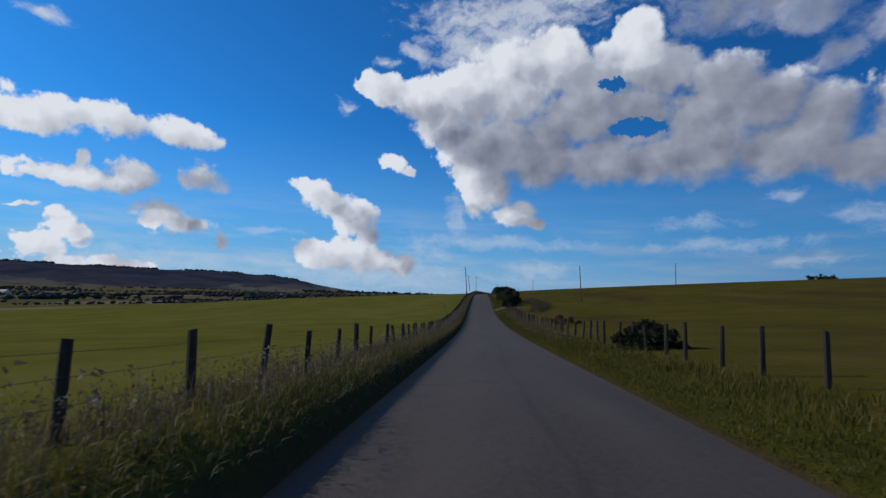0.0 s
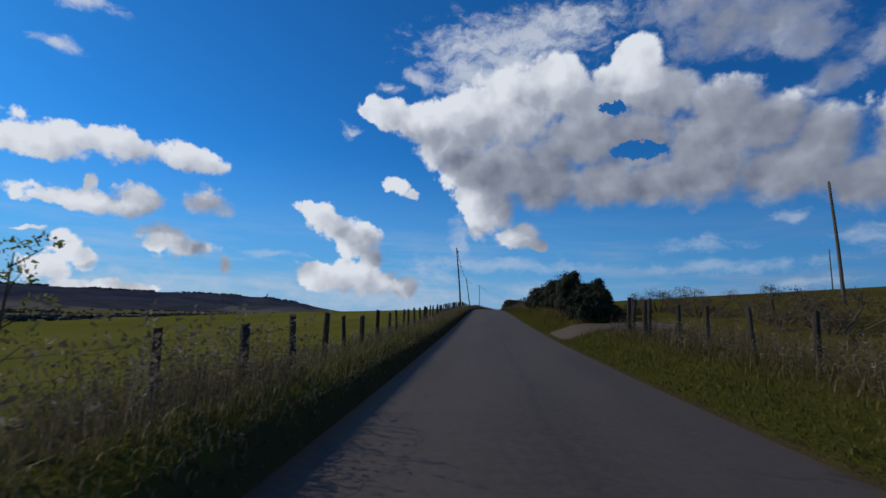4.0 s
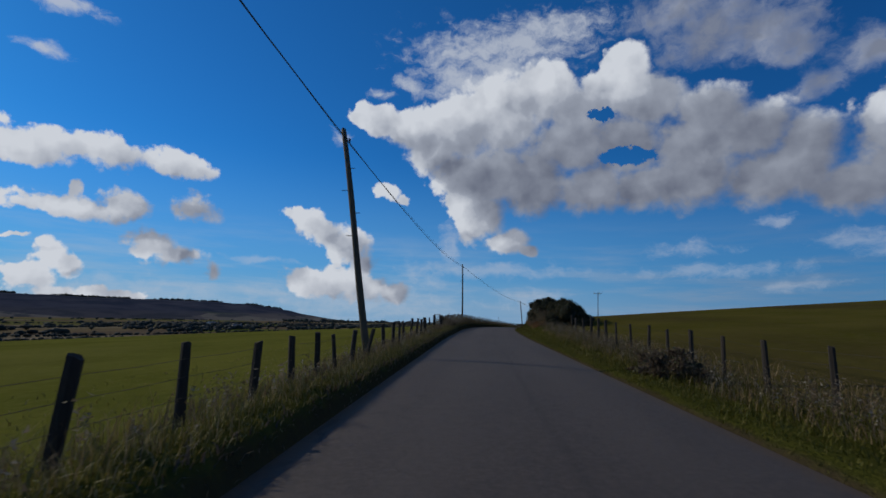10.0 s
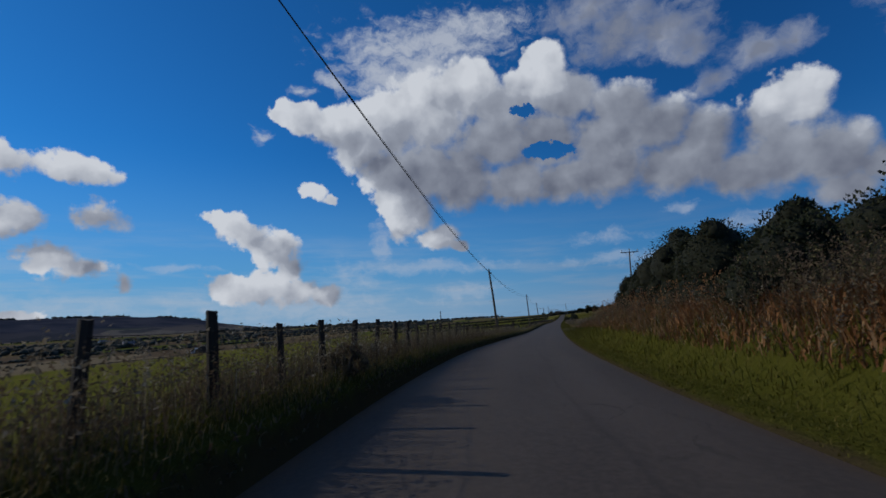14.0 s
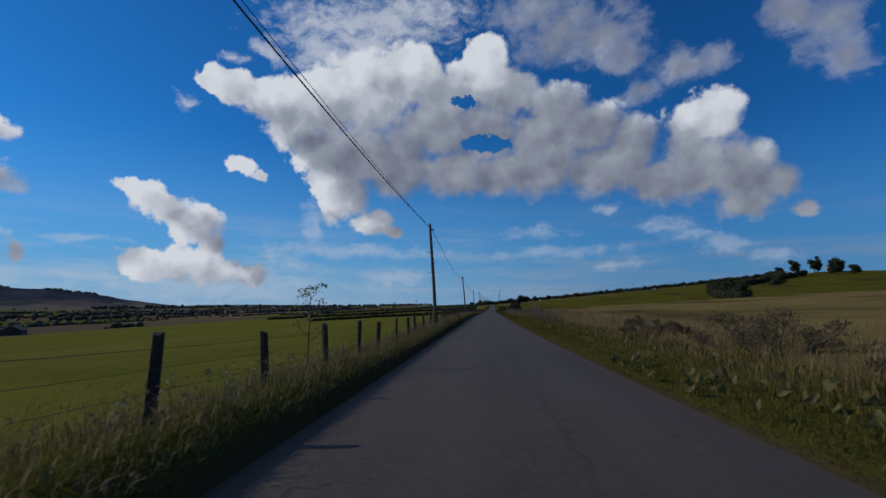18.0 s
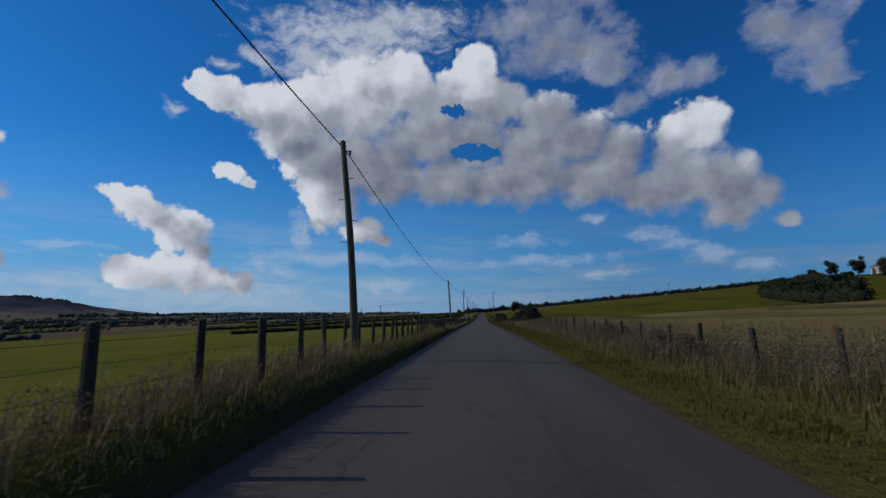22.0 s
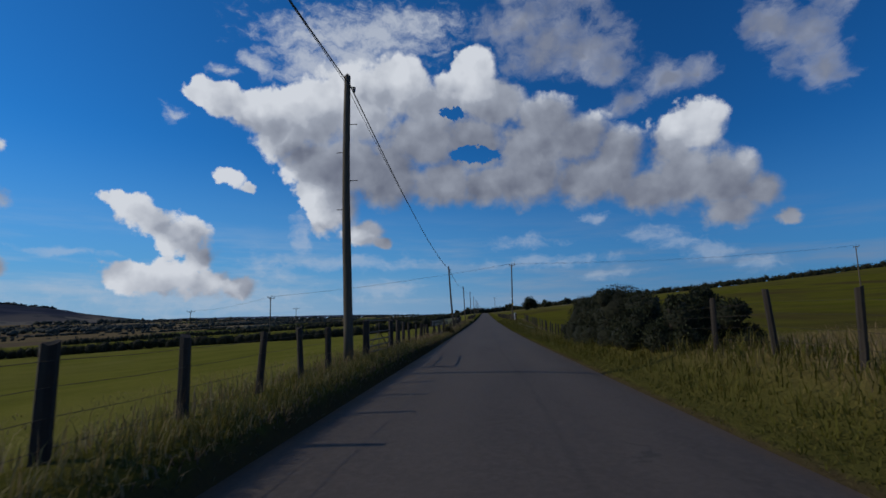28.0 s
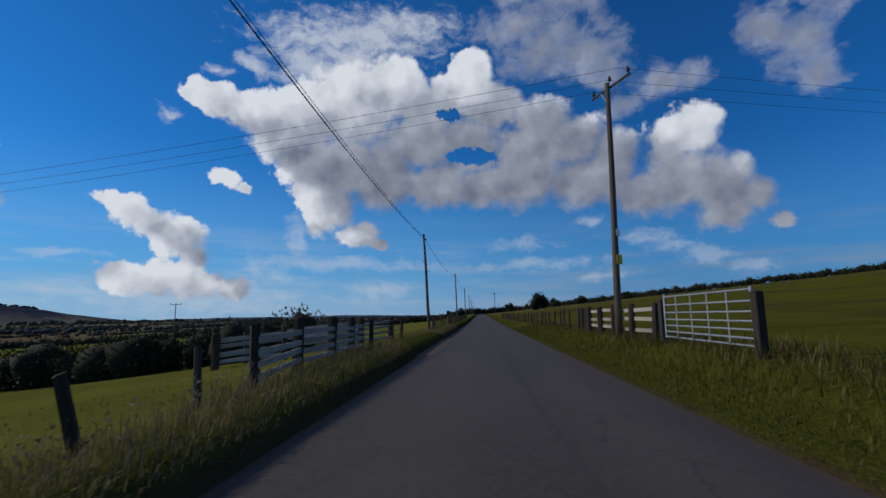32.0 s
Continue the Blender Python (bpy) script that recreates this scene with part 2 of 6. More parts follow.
LEFT_CLOUD = ((-33.2, 10.7, 2.9, 2.0), (-27.4, 11.3, 3.2, 2.2), (-30.9, 7.4, 2.6, 1.9), (-27.9, 6.4, 3.2, 1.8), (-25.1, 4.7, 1.2, 1.4), (-37.8, 11.7, 0.9, 1.1), (-39.1, 5.3, 1.6, 2.0), (-40.3, 3.3, 2.2, 1.6), (-37.9, 4.4, 1.4, 1.4), (-38.4, 1.8, 2.2, 0.9), (-33.5, 1.8, 3.5, 0.9))
MID_CLOUD = ((-16.4, 11.8, 1.8, 1.2), (-14.6, 11.1, 2.4, 1.8), (-12.5, 10.3, 2.7, 2.3), (-10.2, 8.7, 2.9, 2.7), (-8.5, 6.4, 2.3, 2.6), (-15.5, 4.2, 2.8, 2.1), (-12.2, 4.2, 3.8, 2.2), (-8.5, 3.8, 3.8, 2.0), (-5.0, 3.1, 2.2, 1.4))
SMALL_CLOUD = ((-6.4, 15.3, 2.0, 1.1), (-4.3, 14.5, 1.0, 0.7))


def maths(nt, op, a, b=None, c=None, clamp=False):
    n = nt.nodes.new("ShaderNodeMath")
    n.operation, n.use_clamp = op, clamp
    for k, v in enumerate((a, b, c)):
        if v is None:
            continue
        if isinstance(v, (int, float)):
            n.inputs[k].default_value = v
        else:
            nt.links.new(v, n.inputs[k])
    return n.outputs[0]


def vec(nt, op, a, b=None, c=None):
    n = nt.nodes.new("ShaderNodeVectorMath")
    n.operation = op
    for k, v in enumerate((a, b, c)):
        if v is None:
            continue
        if isinstance(v, tuple):
            n.inputs[k].default_value = v
        else:
            nt.links.new(v, n.inputs[k])
    return n.outputs["Value"] if op in ("LENGTH", "DOT_PRODUCT") else n.outputs["Vector"]


def noise_at(nt, where, scale, detail=6.0, rough=0.55, colour=False, lac=2.0):
    n = nt.nodes.new("ShaderNodeTexNoise")
    n.inputs["Scale"].default_value, n.inputs["Detail"].default_value, n.inputs["Roughness"].default_value = scale, detail, rough
    n.inputs["Lacunarity"].default_value = lac
    if where is not None:
        nt.links.new(where, n.inputs["Vector"])
    return n.outputs["Color"] if colour else n.outputs["Fac"]


def span(nt, value, a, b, smooth=True):
    """value from a..b to 0..1."""
    n = nt.nodes.new("ShaderNodeMapRange")
    n.interpolation_type = "SMOOTHSTEP" if smooth else "LINEAR"
    n.inputs["From Min"].default_value, n.inputs["From Max"].default_value = a, b
    nt.links.new(value, n.inputs["Value"])
    return n.outputs["Result"]


def mix(nt, fac, a, b, kind="MIX"):
    n = nt.nodes.new("ShaderNodeMix")
    n.data_type, n.blend_type = "RGBA", kind
    for k, v in ((0, fac), (6, a), (7, b)):
        if isinstance(v, (int, float)):
            n.inputs[k].default_value = v
        elif isinstance(v, tuple):
            n.inputs[k].default_value = (*v, 1) if len(v) == 3 else v
        else:
            nt.links.new(v, n.inputs[k])
    return n.outputs[2]


def nearest_puff(nt, p, puffs, soft):
    """Distance to the nearest of some round puffs, 1 at its rim."""
    best = None
    for x, y, rx, ry in puffs:
        far = vec(nt, "LENGTH", vec(nt, "MULTIPLY_ADD", p, (1 / rx, 1 / ry, 0.0), (-x / rx, -y / ry, 0.0)))
        best = far if best is None else maths(nt, "SMOOTH_MIN", best, far, soft)
    return best


def billows(nt, p):
    """Rounded heads of cloud, as heights."""
    bend = vec(nt, "SUBTRACT", noise_at(nt, p, 0.5, 3, 0.5, True), (0.5, 0.5, 0.5))
    q = vec(nt, "MULTIPLY_ADD", bend, (1.5, 1.5, 0.0), p)
    total = None
    for scale, share in ((0.15, 1.0), (0.34, 0.65), (0.8, 0.28), (1.9, 0.08)):
        n = nt.nodes.new("ShaderNodeTexVoronoi")
        n.feature, n.voronoi_dimensions = "SMOOTH_F1", "2D"
        n.inputs["Scale"].default_value, n.inputs["Smoothness"].default_value = scale, 0.6
        nt.links.new(q, n.inputs["Vector"])
        h = maths(nt, "MULTIPLY", maths(nt, "POWER", n.outputs["Distance"], 1.6), -share)
        total = h if total is None else maths(nt, "ADD", total, h)
    return total


def cloud_group():
    """Azimuth and height in degrees -> depth inside heaped cloud, the same with smooth outlines, thin and soft cloud."""
    g = bpy.data.node_groups.new("cloud_depth", "ShaderNodeTree")
    g.interface.new_socket("Point", in_out="INPUT", socket_type="NodeSocketVector")
    for out_name in ("Heap", "Smooth", "Thin", "Soft"):
        g.interface.new_socket(out_name, in_out="OUTPUT", socket_type="NodeSocketFloat")
    p = g.nodes.new("NodeGroupInput").outputs[0]
    out = g.nodes.new("NodeGroupOutput")
    bend = vec(g, "SUBTRACT", noise_at(g, p, 0.35, 3, 0.5, True), (0.5, 0.5, 0.5))
    q = vec(g, "MULTIPLY_ADD", bend, (2.6, 2.0, 0.0), p)
    curl = vec(g, "SUBTRACT", noise_at(g, p, 1.5, 4, 0.6, True), (0.5, 0.5, 0.5))
    q = vec(g, "MULTIPLY_ADD", curl, (0.7, 0.6, 0.0), q)
    big = nearest_puff(g, q, MAIN_CLOUD + RIGHT_CLOUD, 0.18)
    whole = big
    torn = vec(g, "MULTIPLY_ADD", curl, (1.6, 1.2, 0.0), q)
    for x, y, rx, ry in ((22.6, 18.9, 2.7, 1.05), (19.9, 23.6, 1.5, 0.6)):
        gap = span(g, vec(g, "LENGTH", vec(g, "MULTIPLY_ADD", torn, (1 / rx, 1 / ry, 0.0), (-x / rx, -y / ry, 0.0))), 1.25, 0.5)
        big = maths(g, "ADD", big, maths(g, "MULTIPLY", gap, 1.5))
    mid = nearest_puff(g, q, LONG_CLOUD + LEFT_CLOUD + MID_CLOUD + SMALL_CLOUD, 0.16)
    heads = maths(g, "ADD", billows(g, p), 0.42)
    lump = maths(g, "SUBTRACT", noise_at(g, p, 0.3, 3, 0.5), 0.5)
    ragged = maths(g, "MULTIPLY", maths(g, "SUBTRACT", noise_at(g, p, 0.7, 7, 0.6), 0.5), 0.75)
    rim = maths(g, "MULTIPLY_ADD", heads, 0.5, ragged)
    far_in, mid_in = maths(g, "SUBTRACT", 1.0, big), maths(g, "SUBTRACT", 0.95, mid)
    under = maths(g, "SUBTRACT", 1.0, maths(g, "MULTIPLY_ADD", maths(g, "SUBTRACT", big, whole), 0.1, whole))
    g.links.new(maths(g, "MAXIMUM", maths(g, "MULTIPLY_ADD", far_in, 1.35, rim), maths(g, "MULTIPLY_ADD", mid_in, 1.1, maths(g, "MULTIPLY", rim, 1.6))), out.inputs[0])
    g.links.new(maths(g, "MAXIMUM", maths(g, "MULTIPLY_ADD", lump, 0.5, under), maths(g, "MULTIPLY_ADD", lump, 0.5, mid_in)), out.inputs[1])
    streak = vec(g, "MULTIPLY_ADD", bend, (4.0, 2.0, 0.0), p)
    thin = maths(g, "SUBTRACT", 1.1, nearest_puff(g, streak, THIN_CLOUD, 0.4))
    rag = maths(g, "MULTIPLY", maths(g, "SUBTRACT", noise_at(g, vec(g, "MULTIPLY", q, (0.8, 1.4, 1.0)), 0.5, 9, 0.66), 0.5), 3.4)
    g.links.new(maths(g, "MULTIPLY_ADD", thin, 0.95, rag), out.inputs[2])
    loose = maths(g, "MULTIPLY", maths(g, "SUBTRACT", noise_at(g, vec(g, "MULTIPLY", q, (0.7, 1.0, 1.0)), 0.34, 8, 0.62), 0.45), 3.4)
    g.links.new(maths(g, "ADD", maths(g, "SUBTRACT", 1.15, nearest_puff(g, streak, SOFT_CLOUD, 0.6)), loose), out.inputs[3])
    return g


def make_world():
    """Deep blue afternoon sky with heaped fair-weather clouds."""
    w = bpy.data.worlds.new("sky")
    scene.world = w
    w.use_nodes = True
    nt = w.node_tree
    sky = nt.nodes.new("ShaderNodeTexSky")
    sky.sky_type, sky.sun_disc = "NISHITA", False
    sky.sun_elevation, sky.sun_rotation = radians(SUN_EL), radians(SUN_AZ)
    sky.air_density, sky.dust_density, sky.ozone_density, sky.altitude = 1.0, 0.2, 3.0, 200
    way = nt.nodes.new("ShaderNodeTexCoord").outputs["Generated"]
    part_xyz = nt.nodes.new("ShaderNodeSeparateXYZ")
    nt.links.new(way, part_xyz.inputs[0])
    x, y, z = part_xyz.outputs
    turn = maths(nt, "MULTIPLY", maths(nt, "ARCTAN2", x, y), 57.2958)
    up = maths(nt, "MULTIPLY", maths(nt, "ARCSINE", z), 57.2958)
    both = nt.nodes.new("ShaderNodeCombineXYZ")
    nt.links.new(turn, both.inputs[0])
    nt.links.new(up, both.inputs[1])
    p = both.outputs[0]
    group = cloud_group()

    def depth(where):
        n = nt.nodes.new("ShaderNodeGroup")
        n.node_tree = group
        nt.links.new(where, n.inputs[0])
        return n.outputs

    heap, smooth, thin, soft = depth(p)
    first, second, third = (depth(vec(nt, "ADD", p, (-2.0 * k, 1.15 * k, 0.0)))[1] for k in (1.0, 2.6, 5.0))
    # clouds all round, past the part of the sky that is told above
    aside = span(nt, maths(nt, "ABSOLUTE", maths(nt, "SUBTRACT", turn, 8.0)), 60.0, 74.0)
    other = maths(nt, "MULTIPLY", maths(nt, "SUBTRACT", noise_at(nt, vec(nt, "MULTIPLY", p, (0.5, 1.0, 1.0)), 0.09, 9, 0.6), 0.56), 7.0)
    heap = maths(nt, "MAXIMUM", heap, maths(nt, "SUBTRACT", other, maths(nt, "MULTIPLY", maths(nt, "SUBTRACT", 1.0, aside), 9.0)))
    veil = maths(nt, "MULTIPLY", span(nt, thin, -0.35, 1.15), maths(nt, "MULTIPLY_ADD", span(nt, up, 6.0, 22.0), 0.45, 0.36))
    loose = maths(nt, "MULTIPLY", span(nt, soft, -0.2, 1.5), 0.9)
    # light: bright where the way to the sun is short, grey where it is long; each head has a lit and a shaded side
    deep = maths(nt, "MULTIPLY", span(nt, first, -0.2, 0.7), 0.30)
    deep = maths(nt, "MULTIPLY_ADD", span(nt, second, -0.3, 0.6), 0.36, deep)
    deep = maths(nt, "MULTIPLY_ADD", span(nt, third, -0.35, 0.5), 0.44, deep)
    # crisp lit heads, soft ragged shaded edges
    solid_to = maths(nt, "MULTIPLY_ADD", deep, 0.45, 0.22)
    solid = nt.nodes.new("ShaderNodeMapRange")
    solid.interpolation_type = "SMOOTHSTEP"
    solid.inputs["From Min"].default_value = -0.08
    nt.links.new(heap, solid.inputs["Value"])
    nt.links.new(solid_to, solid.inputs["From Max"])
    solid = solid.outputs["Result"]
    facing = maths(nt, "SUBTRACT", billows(nt, vec(nt, "ADD", p, (-1.4, 1.0, 0.0))), billows(nt, p))
    shade = maths(nt, "MULTIPLY_ADD", facing, 0.45, maths(nt, "MULTIPLY_ADD", deep, 0.92, -0.02))
    body = mix(nt, span(nt, shade, 0.0, 0.5, False), (0.71, 0.75, 0.82), (0.385, 0.425, 0.51))
    body = mix(nt, span(nt, shade, 0.42, 1.2, False), body, (0.150, 0.172, 0.238))
    tinted = mix(nt, 1.0, sky.outputs[0], SKY_TINT, "MULTIPLY")
    offsun = span(nt, turn, -15.0, 50.0)
    blue = mix(nt, maths(nt, "MULTIPLY", span(nt, up, 20.0, 0.0), 0.72), tinted, mix(nt, offsun, (0.155, 0.37, 0.66), (0.10, 0.285, 0.57)))
    blue = mix(nt, maths(nt, "MULTIPLY", span(nt, up, 6.0, 0.0), 0.5), blue, mix(nt, offsun, (0.36, 0.49, 0.68), (0.20, 0.33, 0.53)))
    streaks = span(nt, noise_at(nt, vec(nt, "MULTIPLY_ADD", p, (0.12, 1.0, 1.0), (7.0, 0.0, 0.0)), 0.5, 6, 0.6), 0.42, 0.72)
    blue = mix(nt, maths(nt, "MULTIPLY", streaks, maths(nt, "MULTIPLY", span(nt, up, 13.0, 2.0), 0.55)), blue, mix(nt, offsun, (0.44, 0.54, 0.67), (0.30, 0.36, 0.47)))
    blue = mix(nt, maths(nt, "MULTIPLY", span(nt, turn, 10.0, 50.0), 0.42), blue, mix(nt, 1.0, blue, (0.42, 0.5, 0.6), "MULTIPLY"))
    seen = mix(nt, veil, blue, (0.56, 0.61, 0.70))
    seen = mix(nt, loose, seen, mix(nt, span(nt, maths(nt, "MULTIPLY_ADD", facing, 0.8, soft), 0.1, 1.2), (0.50, 0.53, 0.60), (0.24, 0.27, 0.35)))
    seen = mix(nt, solid, seen, body)
    bg = nt.nodes["Background"]
    bg.inputs["Strength"].default_value = 1.0
    nt.links.new(seen, bg.inputs[0])


SKY_TINT = (0.0110, 0.060, 0.109)
make_world()
lamp = bpy.data.lights.new("sun", "SUN")
lamp.energy, lamp.angle, lamp.color = 2.6, radians(0.6), (1.0, 0.88, 0.70)
sun = new("sun", lamp)
sun.matrix_world = look((0, 0, 60), Vector((0, 0, 60)) - Vector((math.sin(radians(SUN_AZ)) * math.cos(radians(SUN_EL)), math.cos(radians(SUN_AZ)) * math.cos(radians(SUN_EL)), math.sin(radians(SUN_EL)))))


# ---- materials ----
def material(name, rough=0.9, metal=0.0, spec=0.3):
    m = bpy.data.materials.new(name)
    m.use_nodes = True
    b = m.node_tree.nodes["Principled BSDF"]
    b.inputs["Roughness"].default_value = rough
    b.inputs["Metallic"].default_value = metal
    b.inputs["Specular IOR Level"].default_value = spec
    return m, m.node_tree, b


def relief(nt, b, height, strength, distance):
    n = nt.nodes.new("ShaderNodeBump")
    n.inputs["Strength"].default_value, n.inputs["Distance"].default_value = strength, distance
    nt.links.new(height, n.inputs["Height"])
    nt.links.new(n.outputs[0], b.inputs["Normal"])


def coords(nt, kind="Object"):
    return nt.nodes.new("ShaderNodeTexCoord").outputs[kind]


def two_scale(name, dark, light, scale, fine, rough=0.9, metal=0.0, bump=0.0, stretch=(1, 1, 1), spec=0.3, per_object=0.0):
    """Two colours mixed by coarse and fine noise, with relief; per_object lightens or darkens each piece."""
    m, nt, b = material(name, rough, metal, spec)
    c = vec(nt, "MULTIPLY", coords(nt), tuple(float(v) for v in stretch))
    coarse, small = noise_at(nt, c, scale, 4), noise_at(nt, c, fine, 5, 0.65)
    f = maths(nt, "ADD", maths(nt, "MULTIPLY", span(nt, coarse, 0.3, 0.7), 0.55), maths(nt, "MULTIPLY", span(nt, small, 0.25, 0.75), 0.45))
    col = mix(nt, f, dark, light)
    if per_object:
        rnd = nt.nodes.new("ShaderNodeObjectInfo").outputs["Random"]
        col = mix(nt, maths(nt, "MULTIPLY", rnd, per_object), col, (0.02, 0.017, 0.014))
    nt.links.new(col, b.inputs["Base Color"])
    if bump:
        relief(nt, b, small, bump, 0.02)
    return m


def leafy(name, colours, rough=0.75, through=0.25, patch=0.25):
    """Leaves: a colour for each leaf out of three, paler or duller in patches, with some light let through."""
    m, nt, b = material(name, rough, 0, 0.2)
    r = nt.nodes.new("ShaderNodeNewGeometry").outputs["Random Per Island"]
    col = mix(nt, span(nt, r, 0.1, 0.6), colours[0], colours[1])
    col = mix(nt, span(nt, r, 0.68, 0.95), col, colours[2])
    spread = noise_at(nt, coords(nt), patch, 4, 0.6)
    col = mix(nt, maths(nt, "MULTIPLY", span(nt, spread, 0.45, 0.75), 0.6), col, colours[2])
    nt.links.new(col, b.inputs["Base Color"])
    if through:
        t = nt.nodes.new("ShaderNodeBsdfTranslucent")
        nt.links.new(col, t.inputs[0])
        mx = nt.nodes.new("ShaderNodeMixShader")
        mx.inputs[0].default_value = through
        nt.links.new(b.outputs[0], mx.inputs[1])
        nt.links.new(t.outputs[0], mx.inputs[2])
        nt.links.new(mx.outputs[0], nt.nodes["Material Output"].inputs[0])
    return m


def asphalt_material():
    """Old chipped road: pale worn wheel lines, a seam along the middle, patched and cracked, dirt at the edges."""
    m, nt, b = material("asphalt", 0.82, 0, 0.35)
    o = coords(nt)
    uv = vec(nt, "MULTIPLY", coords(nt, "UV"), (100.0, 100.0, 1.0))
    across = nt.nodes.new("ShaderNodeSeparateXYZ")
    nt.links.new(uv, across.inputs[0])
    d = across.outputs[1]
    stone, grit = noise_at(nt, o, 60, 4, 0.7), noise_at(nt, o, 14, 5, 0.6)
    patch = noise_at(nt, vec(nt, "MULTIPLY", uv, (0.25, 1.0, 1.0)), 0.6, 5, 0.6)
    wander = maths(nt, "MULTIPLY_ADD", noise_at(nt, uv, 0.12, 3), 0.7, maths(nt, "SUBTRACT", d, 0.35))
    col = mix(nt, span(nt, patch, 0.3, 0.72), (0.036, 0.032, 0.029), (0.056, 0.050, 0.045))
    col = mix(nt, maths(nt, "MULTIPLY", span(nt, grit, 0.35, 0.7), 0.5), col, (0.083, 0.074, 0.064))
    col = mix(nt, maths(nt, "MULTIPLY", span(nt, stone, 0.6, 0.78), 0.7), col, (0.137, 0.123, 0.102))
    wheel = maths(nt, "ABSOLUTE", maths(nt, "SUBTRACT", maths(nt, "ABSOLUTE", maths(nt, "ADD", wander, -0.1)), 0.95))
    col = mix(nt, maths(nt, "MULTIPLY", span(nt, wheel, 0.55, 0.1), 0.28), col, (0.076, 0.068, 0.060))
    seam = span(nt, maths(nt, "ABSOLUTE", maths(nt, "ADD", wander, -0.25)), 0.09, 0.0)
    col = mix(nt, maths(nt, "MULTIPLY", seam, 0.28), col, (0.020, 0.018, 0.017))
    edge = span(nt, maths(nt, "ADD", maths(nt, "ABSOLUTE", d), maths(nt, "MULTIPLY", maths(nt, "SUBTRACT", grit, 0.5), 0.5)), 1.95, 2.3)
    col = mix(nt, maths(nt, "MULTIPLY", edge, 0.75), col, (0.072, 0.051, 0.030))
    crack = nt.nodes.new("ShaderNodeTexVoronoi")
    crack.feature = "DISTANCE_TO_EDGE"
    crack.inputs["Scale"].default_value = 0.45
    nt.links.new(vec(nt, "ADD", uv, vec(nt, "MULTIPLY", noise_at(nt, uv, 0.9, 4, 0.6, True), (1.6, 1.6, 0.0))), crack.inputs["Vector"])
    line = maths(nt, "MULTIPLY", span(nt, crack.outputs["Distance"], 0.014, 0.0), span(nt, patch, 0.5, 0.62))
    col = mix(nt, maths(nt, "MULTIPLY", line, 0.55), col, (0.014, 0.013, 0.012))
    nt.links.new(mix(nt, 1.0, col, (1.12, 1.0, 0.90), "MULTIPLY"), b.inputs["Base Color"])
    relief(nt, b, maths(nt, "ADD", stone, maths(nt, "MULTIPLY", grit, 0.6)), 0.5, 0.012)
    return m


